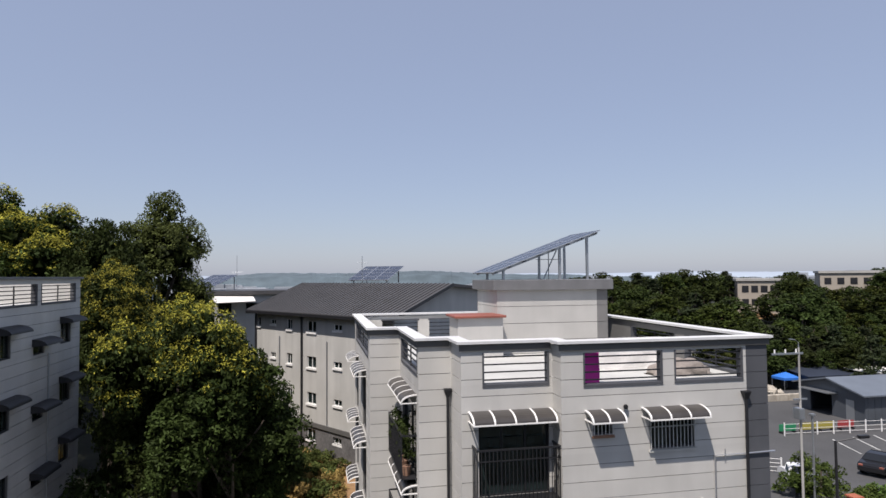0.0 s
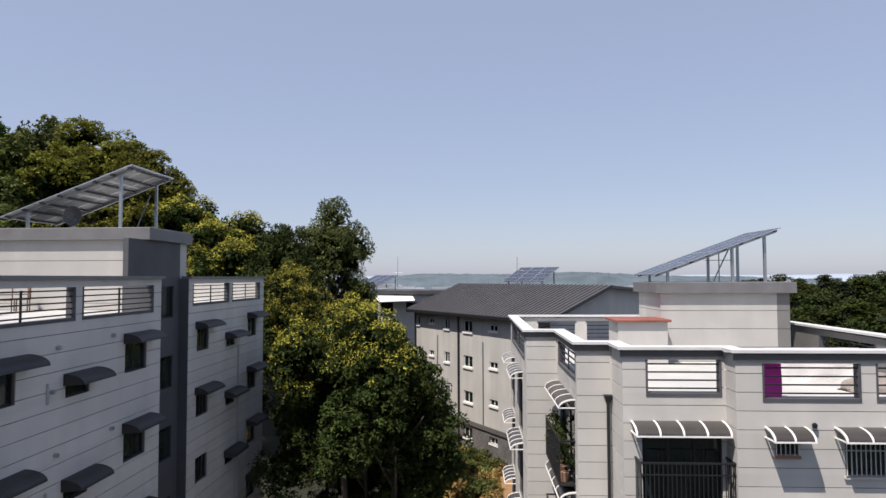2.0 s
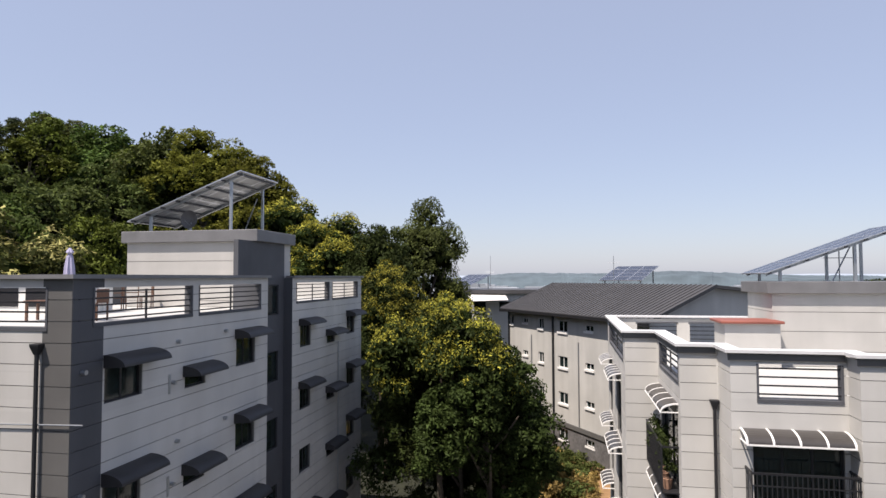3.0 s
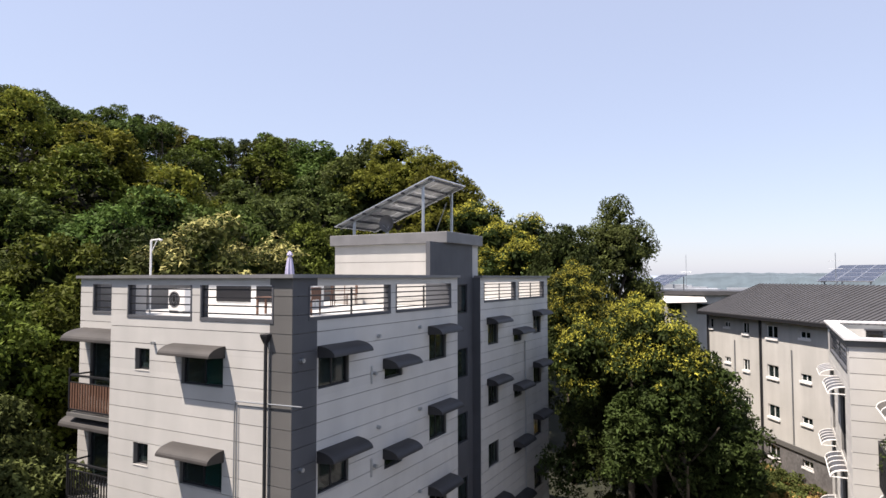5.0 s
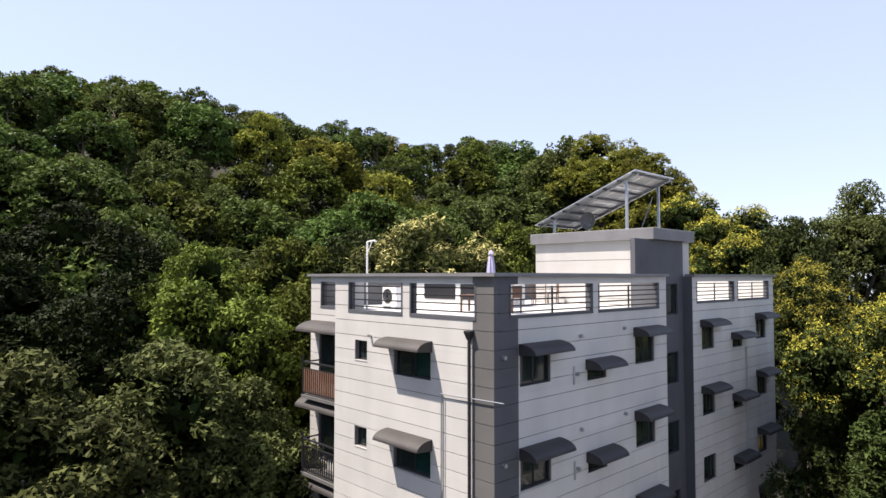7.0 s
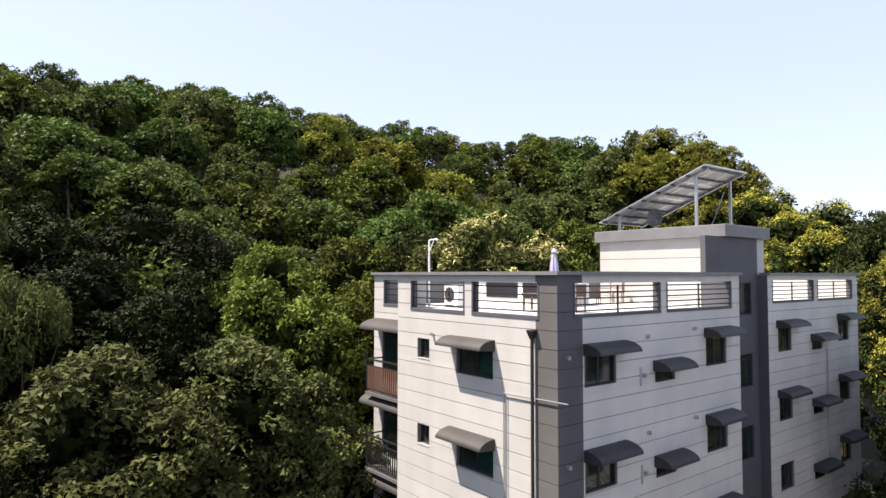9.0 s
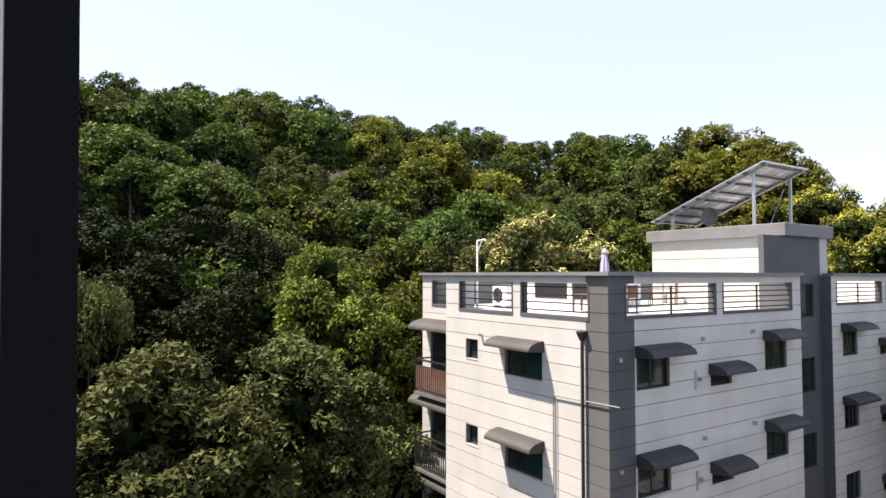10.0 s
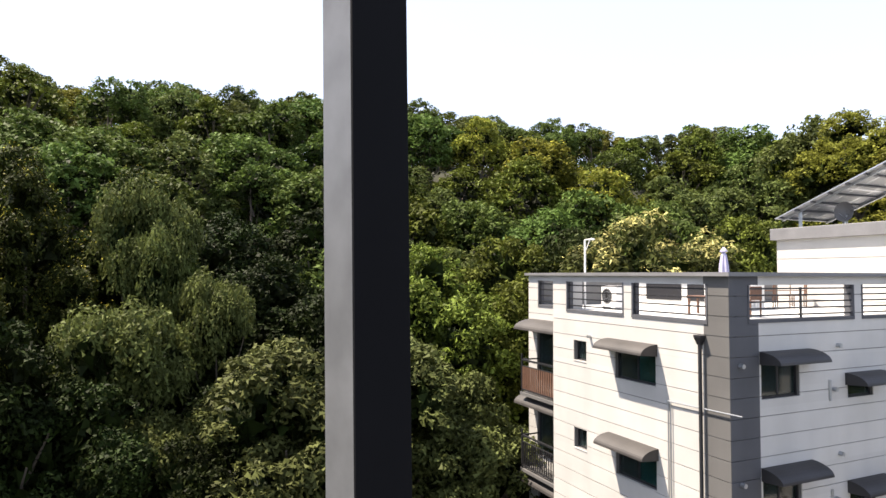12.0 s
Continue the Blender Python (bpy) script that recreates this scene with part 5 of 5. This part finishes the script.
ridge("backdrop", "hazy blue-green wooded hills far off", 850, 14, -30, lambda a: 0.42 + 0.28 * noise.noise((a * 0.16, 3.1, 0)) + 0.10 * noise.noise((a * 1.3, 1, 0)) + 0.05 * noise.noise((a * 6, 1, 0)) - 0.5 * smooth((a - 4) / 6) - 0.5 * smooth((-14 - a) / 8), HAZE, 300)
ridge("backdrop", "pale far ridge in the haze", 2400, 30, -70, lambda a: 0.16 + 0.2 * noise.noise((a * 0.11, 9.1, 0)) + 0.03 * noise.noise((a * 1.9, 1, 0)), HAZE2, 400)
rt = random.Random(3)
items = []
for k in range(420):
    az = rt.uniform(-55, 12)
    d = rt.uniform(500, 1500)
    if -28 < az < 4 and d > 700:
        d = rt.uniform(420, 700)
    x, y = polar(az, d)
    w, h = rt.uniform(5, 16), rt.uniform(4, 13) * (2.0 if rt.random() < 0.15 and az < -25 else 1)
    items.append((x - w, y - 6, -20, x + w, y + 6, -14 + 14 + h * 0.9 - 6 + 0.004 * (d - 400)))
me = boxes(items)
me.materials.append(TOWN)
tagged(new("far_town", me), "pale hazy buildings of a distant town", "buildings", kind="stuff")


# ---- the yard to the east ----
def warehouse():
    b = thing("warehouse", "grey-blue corrugated metal warehouse with shallow gable roof", "warehouse", (54, 58, 0))
    SHEET = material("grey_blue_corrugated_sheet", (0.085, 0.095, 0.11), 0.5, metal=0.2, grain=0.06, stain=0.12, stain_size=0.4)
    ROOFB = material("blue_grey_roof_sheet", (0.15, 0.17, 0.20), 0.45, metal=0.2, grain=0.05, stain=0.1, stain_size=0.5)
    M = pose(56.5, 56.0, 0, 0, 0, -90)
    W, L, eh, rh = 8.5, 17.0, 2.9, 3.9
    # gable front with a wide doorway; x across, y deep
    x0 = -5.0
    put("wall", boxes([(x0, -3.5, 0, x0 + 1.5, -3.3, eh), (x0 + 4.4, -3.5, 0, x0 + W, -3.3, eh), (x0 + 1.5, -3.5, 2.2, x0 + 4.4, -3.3, eh)]), SHEET, b, M)
    put("gable", faces_mesh([(x0, -3.5, eh), (x0 + W, -3.5, eh), (x0 + W / 2, -3.5, rh), (x0, -3.3, eh), (x0 + W, -3.3, eh), (x0 + W / 2, -3.3, rh)], [(0, 1, 2), (5, 4, 3), (0, 3, 4, 1), (1, 4, 5, 2), (2, 5, 3, 0)]), SHEET, b, M)
    put("wall", boxes([(x0 + W - 0.2, -3.3, 0, x0 + W, L, eh), (x0, -3.3, 0, x0 + 0.2, L, eh), (x0, L - 0.2, 0, x0 + W, L, eh)]), SHEET, b, M)
    o = 0.5
    for s in (0, 1):
        xa = x0 - o if s == 0 else x0 + W + o
        xr = x0 + W / 2
        ze = eh - o * (rh - eh) / (W / 2)
        put("roof", faces_mesh([(xa, -4.1, ze), (xr, -4.1, rh), (xr, L + 0.4, rh), (xa, L + 0.4, ze), (xa, -4.1, ze + 0.15), (xr, -4.1, rh + 0.15), (xr, L + 0.4, rh + 0.15), (xa, L + 0.4, ze + 0.15)], [(0, 1, 2, 3), (7, 6, 5, 4), (0, 4, 5, 1), (1, 5, 6, 2), (2, 6, 7, 3), (3, 7, 4, 0)]), ROOFB, b, M)
    put("door_canopy", boxes([(x0 + 1.0, -4.6, 2.45, x0 + 5.2, -3.5, 2.55)]), STEEL, b, M)
    put("door", boxes([(x0 + 6.2, -3.53, 0, x0 + 7.2, -3.5, 2.1)]), STEEL, b, M)
    for k in range(24):
        put("rib", boxes([(x0 + W, -3.2 + k * 0.8, 0, x0 + W + 0.03, -3.1 + k * 0.8, eh - 0.2)]), SHEET, b, M)
    return b


warehouse()


def wheel(parent, x, y, r=0.32):
    w = part("wheel", tube([(x - 0.1, y, r), (x + 0.1, y, r)], r, 18), IRON, parent)
    part("rim", tube([(x - 0.11, y, r), (x + 0.11, y, r)], r * 0.6, 14), ALU, w)


def car(label, x, y, turn, paint, long=4.5, tall=1.48):
    t = thing("parked_car", label, "car", (x, y, 0.05), turn, "cars in the yard")
    w = 0.88
    h = long / 2
    prof = [(-h, 0.35), (-h, 0.75), (-h + 0.15, 0.95), (-h + 0.9, 1.02), (-h + 1.3, tall - 0.06), (-h + 2.0, tall), (0.35, tall - 0.02), (h - 1.25, 0.98), (h - 0.3, 0.85), (h, 0.62), (h, 0.35)]
    bm = bmesh.new()
    sides = []
    for s, ins in ((-1, 0), (1, 0)):
        sides.append([bm.verts.new((s * (w - (0.2 if z > 1.1 else 0)), y_, z)) for y_, z in prof])
    n = len(prof)
    for i in range(n):
        bm.faces.new((sides[0][i], sides[0][(i + 1) % n], sides[1][(i + 1) % n], sides[1][i]))
    bm.faces.new(sides[0][::-1]), bm.faces.new(sides[1])
    bmesh.ops.recalc_face_normals(bm, faces=bm.faces[:])
    bmesh.ops.bevel(bm, geom=bm.edges[:], offset=0.05, segments=2, affect="EDGES", clamp_overlap=True)
    me = bpy.data.meshes.new("body")
    bm.to_mesh(me), bm.free()
    part("body", me, paint, t)
    part("windscreen", faces_mesh([(-0.66, 0.5, tall - 0.02), (0.66, 0.5, tall - 0.02), (0.78, h - 1.3, 1.02), (-0.78, h - 1.3, 1.02)], [(0, 1, 2, 3)]), GLASSY, t)
    part("rear_window", faces_mesh([(-0.64, -h + 1.25, tall - 0.06), (0.64, -h + 1.25, tall - 0.06), (0.74, -h + 0.85, 1.05), (-0.74, -h + 0.85, 1.05)], [(3, 2, 1, 0)]), GLASSY, t)
    for s in (-1, 1):
        part("side_window", faces_mesh([(s * 0.895, -h + 1.1, 1.0), (s * 0.895, h - 1.5, 1.0), (s * 0.72, 0.3, tall - 0.08), (s * 0.72, -h + 1.5, tall - 0.1)], [(0, 1, 2, 3)]), GLASSY, t)
        for yy in (-h + 0.85, h - 0.9):
            wheel(t, s * 0.8, yy)
        part("headlight", bevelled([(s * 0.62 - 0.16, h - 0.12, 0.62, s * 0.62 + 0.16, h + 0.012, 0.76)], 0.02, 1), ALU, t)
        part("tail_light", bevelled([(s * 0.66 - 0.14, -h - 0.012, 0.72, s * 0.66 + 0.14, -h + 0.1, 0.86)], 0.02, 1), REDTIN, t)
    return t


GLASSY = material("dark_car_glass", (0.015, 0.017, 0.02), 0.08)
BLACKCAR = material("black_car_paint", (0.012, 0.012, 0.014), 0.15)
WHITECAR = material("white_car_paint", (0.75, 0.75, 0.75), 0.2)
car("black parked hatchback in the yard", 41.3, 39.9, -62, BLACKCAR, 3.7, 1.5)
car("white parked car in the yard", 43.8, 38.6, -62, WHITECAR, 3.7, 1.5)
car("small white parked car behind a young tree", 33.6, 39.0, -20, WHITECAR, 3.2, 1.4)


def fence(label, x0, y0, x1, y1, n, h, mat, bars, name="fence"):
    t = thing(name, label, "fence", (x0, y0, 0.05))
    dx, dy = x1 - x0, y1 - y0
    for k in range(n + 1):
        x, y = dx * k / n, dy * k / n
        part("post", boxes([(x - 0.04, y - 0.04, 0, x + 0.04, y + 0.04, h)]), mat, t)
    for j in range(bars):
        z = h * (j + 0.6) / bars
        part("rail", tube([(0, 0, z), (dx, dy, z)], 0.018, 5), mat, t)
    return t


fence("white tubular steel fence along the yard", 42.2, 50.6, 62, 49.2, 12, 1.2, WHITEMETAL, 3)
fence("low white steel fence by the gate", 31.5, 42.8, 34.0, 41.2, 3, 1.2, WHITEMETAL, 4)
SIGNS = {"green": (0.02, 0.20, 0.09), "yellow": (0.32, 0.27, 0.05), "red": (0.32, 0.04, 0.04)}
for k, (c, x) in enumerate((("green", 43.2), ("yellow", 45.4), ("yellow", 47.4), ("red", 49.6))):
    t = thing("barrier_board", f"{c} plastic barrier board behind the fence", "barrier", (x, 51.4, 0.05))
    part("board", bevelled([(-0.9, -0.05, 0.2, 0.9, 0.05, 0.85)], 0.03), material(c + "_plastic", SIGNS[c], 0.5, grain=0.1), t)
    for a in (-0.7, 0.7):
        part("foot", boxes([(a - 0.05, -0.25, 0, a + 0.05, 0.25, 0.2)]), IRON, t)


def street_lamp(label, x, y, h, reach, mat):
    t = thing("street_lamp", label, "street lamp", (x, y, 0.05))
    part("pole", tube([(0, 0, 0), (0, 0, h)], 0.09, 10, 0.06), mat, t)
    part("arm", tube([(0, 0, h - 0.05), (reach * 0.8, -reach * 0.3, h + 0.22)], 0.035, 6), mat, t)
    part("lamp_head", bevelled([(reach * 0.8 - 0.1, -reach * 0.3 - 0.15, h + 0.16, reach * 0.8 + 0.55, -reach * 0.3 + 0.15, h + 0.3)], 0.05), mat, t)


street_lamp("dark steel street lamp with angled arm", 25.6, 27.2, 6.5, 1.3, IRON)


def utility_pole(x, y, h):
    t = thing("utility_pole", "tall grey concrete utility pole with crossarm and lamp", "utility pole", (x, y, 0.05))
    part("pole", tube([(0, 0, 0), (0, 0, h)], 0.085, 10, 0.06), CONCRETE, t)
    part("crossarm", boxes([(-2.0, -0.05, h - 0.45, 0.3, 0.05, h - 0.33)]), STEEL, t)
    part("crossarm", boxes([(-0.5, -0.05, h - 3.4, 0.5, 0.05, h - 3.3)]), STEEL, t)
    part("lamp_arm", tube([(0, 0, h), (0, 0, h + 0.3), (-0.25, 0, h + 0.5), (-0.7, 0, h + 0.55)], 0.035, 6), STEEL, t)
    for k in range(3):
        part("insulator", tube([(-1.8 + 0.8 * k, 0, h - 0.33), (-1.8 + 0.8 * k, 0, h - 0.1)], 0.05, 8), WHITEMETAL, t)
    part("transformer_box", bevelled([(-0.35, -0.3, h - 4.6, 0.1, 0.3, h - 3.9)], 0.04), STEEL, t)


utility_pole(30.85, 35.5, 10.1)
t = thing("lamp_post", "thin grey steel post beside the utility pole", "post", (31.8, 35.6, 0.05))
part("pole", tube([(0, 0, 0), (0, 0, 5.6)], 0.07, 8), STEEL, t)
part("cap", bevelled([(-0.15, -0.15, 5.6, 0.15, 0.15, 5.75)], 0.03), STEEL, t)

t = thing("gate_wall", "red brick pier with a low sloping concrete wall", "wall", (31.5, 32.2, 0))
REDBRICK = material("red_brick", (0.33, 0.10, 0.055), 0.85, grain=0.25, grain_size=9, stain=0.2)
for k in range(16):
    part("brick_course", bevelled([(-0.3, -0.3, 0.1 * k, 0.3, 0.3, 0.1 * k + 0.092)], 0.008, 1), REDBRICK, t)
part("coping", bevelled([(-0.36, -0.36, 1.6, 0.36, 0.36, 1.7)], 0.02), REDBRICK, t)
part("low_wall", faces_mesh([(0.3, -0.15, 0), (5, -1.6, 0), (5, -1.3, 0), (0.3, 0.15, 0), (0.3, -0.15, 1.2), (5, -1.6, 0.5), (5, -1.3, 0.5), (0.3, 0.15, 1.2)], [(3, 2, 1, 0), (4, 5, 6, 7), (0, 1, 5, 4), (1, 2, 6, 5), (2, 3, 7, 6), (3, 0, 4, 7)]), CONCRETE, t)


def bush(seed, x, y, h, w, mat, label, group=""):
    r = np.random.default_rng(seed)
    t = thing("shrub", label, "shrub", (x, y, height(x, y) - 0.05), 0, group)
    n = 26
    c = np.stack([r.uniform(-w, w, n), r.uniform(-w, w, n), r.uniform(0.15, 0.85, n) * h], 1)
    part("stem", tube([(0, 0, 0), (0.1, 0.05, h * 0.6)], 0.05, 5), BARK, t)
    part("foliage", leaf_mesh(r, c, r.uniform(0.22, 0.4, n) * max(w, 0.8), 1500, 0.22), mat, t)
    return t


for k, (x, y, h, w) in enumerate(((33.0, 36.4, 3.0, 1.3), (34.2, 37.2, 2.2, 1.0), (31.6, 37.0, 1.8, 0.9))):
    bush(70 + k, x, y, h, w, LEAF, "young green tree beside the parking yard", group="yard shrubs")
for k in range(6):
    bush(80 + k, 33.5 + k * 1.3, 33.6 + 0.5 * (k % 3), 1.2, 0.9, LEAF, "low green shrub beside the gate wall", group="yard shrubs")
def potted_plant(seed, x, y, z, h, w):
    r = np.random.default_rng(seed)
    t = thing("potted_plant", "leafy green plant in a dark pot on the balcony", "plant", (x, y, z), 0, "balcony plants")
    part("pot", tube([(0, 0, 0), (0, 0, 0.3)], 0.11, 12, 0.16), RUST, t)
    c = np.stack([r.uniform(-w, w, 12), r.uniform(-w, w, 12), r.uniform(0.35, 1.0, 12) * h], 1)
    part("foliage", leaf_mesh(r, c, r.uniform(0.1, 0.2, 12), 420, 0.1), LEAFDEEP, t)


for k in range(5):
    potted_plant(60 + k, 2.87, 20.3 + 0.62 * k, E - 6.42, 1.5 + 0.25 * (k % 2), 0.14)
STRAW = leaves("dry_yellow_shrub_leaves", (0.28, 0.20, 0.07), 0.4, 0.2, (0.495, 0.51))
rs = random.Random(9)
for k in range(60):
    u, s = rs.uniform(2, 20), rs.uniform(1.0, 8.5)
    x, y = -6.1 + 0.556 * u - 0.83 * s, 61.7 - 0.83 * u - 0.556 * s
    if x > 1.2:
        continue
    dry = s > 2.2 and u > 5
    bush(100 + k, x, y, rs.uniform(1.0, 2.2), rs.uniform(0.8, 1.3), STRAW if dry and rs.random() < 0.7 else LEAFOLIVE, "dry straw-coloured shrub on the bank below the long house" if dry else "green shrub on the bank below the long house", group="bank shrubs")
v = [(-6.1 + 0.556 * u - 0.83 * s, 61.7 - 0.83 * u - 0.556 * s, 0.2 + 0.5 * (1 - s / 9) + 0.15 * noise.noise((u, s, 0))) for u in range(0, 23) for s in range(0, 10)]
me = faces_mesh(v, [(a * 10 + c, (a + 1) * 10 + c, (a + 1) * 10 + c + 1, a * 10 + c + 1) for a in range(22) for c in range(9)])
me.materials.append(CLAY)
tagged(new("bank", me), "bare clay bank below the long house", "ground", kind="structure")

# beyond the yard
RUBBLE = material("pale_broken_stone", (0.42, 0.38, 0.32), 0.9, grain=0.3, grain_size=1.5, stain=0.3)
NAVY = material("navy_shed_sheet", (0.025, 0.032, 0.05), 0.5, grain=0.08)
BLUE = material("blue_tarpaulin", (0.03, 0.16, 0.55), 0.55, grain=0.08)
t = thing("retaining_wall", "pale concrete retaining wall at the yard's end", "wall", (56, 64.5, 0))
for k in range(6):
    part("concrete_block", bevelled([(-5 + 1.7 * k, -0.2, 0, -5 + 1.7 * k + 1.66, 0.2, 0.8)], 0.04, 1), RUBBLE, t)
t = thing("rubble_heap", "heap of pale broken stone behind the wall", "rubble", (52.5, 66.8, 0))
for k in range(60):
    r = rs.uniform(0.25, 0.7)
    bm = bmesh.new()
    bmesh.ops.create_icosphere(bm, subdivisions=1, radius=r)
    for q in bm.verts:
        q.co *= rs.uniform(0.7, 1.25)
    me = bpy.data.meshes.new("stone")
    bm.to_mesh(me), bm.free()
    o = part("stone", me, RUBBLE, t)
    a, dd = rs.uniform(0, 6.28), rs.uniform(0, 1)
    o.location = (math.cos(a) * 3.2 * dd, math.sin(a) * 1.4 * dd, 1.3 * (1 - dd) + 0.2)
t = thing("market_tent", "blue tarpaulin tent on thin legs", "tent", (59.2, 70.5, 0.0))
w = 1.15
part("canopy", faces_mesh([(-w, -w, 1.7), (w, -w, 1.7), (w, w, 1.7), (-w, w, 1.7), (0, 0, 2.3), (-w, -w, 1.4), (w, -w, 1.4), (w, w, 1.4), (-w, w, 1.4)], [(0, 1, 4), (1, 2, 4), (2, 3, 4), (3, 0, 4), (5, 6, 1, 0), (6, 7, 2, 1), (7, 8, 3, 2), (8, 5, 0, 3)]), BLUE, t)
for a in (-1.1, 1.1):
    for c in (-1.1, 1.1):
        part("leg", tube([(a, c, 0), (a, c, 1.7)], 0.03, 5), STEEL, t)
t = thing("shed", "long low navy metal shed behind the warehouse", "shed", (64.5, 70.5, 0))
part("body", boxes([(-4.0, -2.4, 0, 4.0, 2.4, 1.95)]), NAVY, t)
part("roof", faces_mesh([(-4.3, -2.7, 1.95), (4.3, -2.7, 1.95), (4.3, 2.7, 2.6), (-4.3, 2.7, 2.6), (-4.3, -2.7, 2.05), (4.3, -2.7, 2.05), (4.3, 2.7, 2.7), (-4.3, 2.7, 2.7)], [(3, 2, 1, 0), (4, 5, 6, 7), (0, 1, 5, 4), (1, 2, 6, 5), (2, 3, 7, 6), (3, 0, 4, 7)]), NAVY, t)
t = thing("carport", "open carport with flat white roof", "carport", (70, 67.5, 0))
part("roof", boxes([(-2.6, -2.5, 2.5, 2.6, 2.5, 2.65)]), WHITEMETAL, t)
for a in (-2.4, 2.4):
    for c in (-2.2, 2.2):
        part("post", boxes([(a - 0.08, c - 0.08, 0, a + 0.08, c + 0.08, 2.5)]), STEEL, t)
t = thing("water_tank", "pale rounded water tank", "tank", (74.5, 66, 0))
part("tank", tube([(0, 0, 0.2), (0, 0, 1.7)], 0.8, 18), CONCRETE, t)
part("lid", tube([(0, 0, 1.7), (0, 0, 1.8), (0, 0, 1.9)], 0.8, 18, 0.3), CONCRETE, t)
t = thing("small_house", "low pale house with flat grey roof", "house", (60, 86, 0))
part("wall", boxes([(-4, -3, 0, 4, 3, 4.6)]), CONCRETE, t)
part("roof", boxes([(-4.4, -3.4, 4.6, 4.4, 3.4, 4.9)]), CAPM, t)
part("window", boxes([(-0.5, -3.03, 2.6, 0.9, -3.0, 3.8)]), FRAME, t)
BEIGE = material("beige_apartment_render", (0.36, 0.32, 0.27), 0.85, grain=0.05, stain=0.12, stain_size=0.2)
for az, d, w, h, n, lab in ((-38.2, 152, 9, 7.9, 5, "beige apartment block among the trees on the far hill"), (-44.5, 165, 12, 9.4, 5, "beige apartment block on top of the far hill")):
    x, y = polar(az, d)
    b = thing("apartment_building", lab, "building", (x, y, height(x, y) - 1), az + 8)
    part("wall", boxes([(-w / 2, -5, 0, w / 2, 5, h)]), BEIGE, b)
    part("roof", boxes([(-w / 2 - 0.3, -5.3, h, w / 2 + 0.3, 5.3, h + 0.5)]), CONCRETE, b)
    for i in range(n):
        for k in range(2):
            q = part("window", boxes([(-w / 2 + 0.8 + i * w / n, -5.06, h - 2.4 - 2.8 * k, -w / 2 + 2.1 + i * w / n, -5.0, h - 1.0 - 2.8 * k)]), FRAME, b)
for az, d, s in ((-36.2, 158, 6.0), (-37.8, 146, 5.0), (-44.8, 150, 4.0)):
    x, y = polar(az, d)
    v, f = [], []
    for i in range(13):
        for j in range(7):
            xx, yy = x + (i - 6) * s / 3, y + (j - 3) * s / 3
            v.append((xx, yy, height(xx, yy) + 0.5 - 0.9 * max(abs(i - 6) / 6, abs(j - 3) / 3) ** 2 + 0.1 * noise.noise((xx, yy, 0))))
    f = [(i * 7 + j, (i + 1) * 7 + j, (i + 1) * 7 + j + 1, i * 7 + j + 1) for i in range(12) for j in range(6)]
    me = faces_mesh(v, f)
    me.materials.append(CLAY)
    tagged(new("clay_patch", me), "bare clay slope on the wooded hill", "ground", kind="structure")


# satellite dish and cable on the penthouse
t = thing("satellite_dish", "grey satellite dish on a short mast", "satellite dish", (-16.45, 25.2, E + 1.98))
part("mast", tube([(0, 0, 0), (0, 0, 0.5)], 0.03, 6), STEEL, t)
v, f = [(0, 0, 0.62)], []
for j in range(1, 6):
    for k in range(16):
        a = math.pi * k / 8
        r = 0.4 * j / 5
        v.append((r * math.cos(a), -0.25 * (r / 0.4) ** 2 + 0.05, 0.62 + r * math.sin(a)))
f = [(0, 1 + k, 1 + (k + 1) % 16) for k in range(16)] + [(1 + j * 16 + k, 1 + (j + 1) * 16 + k, 1 + (j + 1) * 16 + (k + 1) % 16, 1 + j * 16 + (k + 1) % 16) for j in range(4) for k in range(16)]
dish = part("dish", faces_mesh(v, f), CAPM, t)
s = dish.modifiers.new("thick", "SOLIDIFY")
s.thickness = 0.015
part("feed_arm", tube([(0, 0.05, 0.3), (0, -0.5, 0.55)], 0.012, 5), STEEL, t)
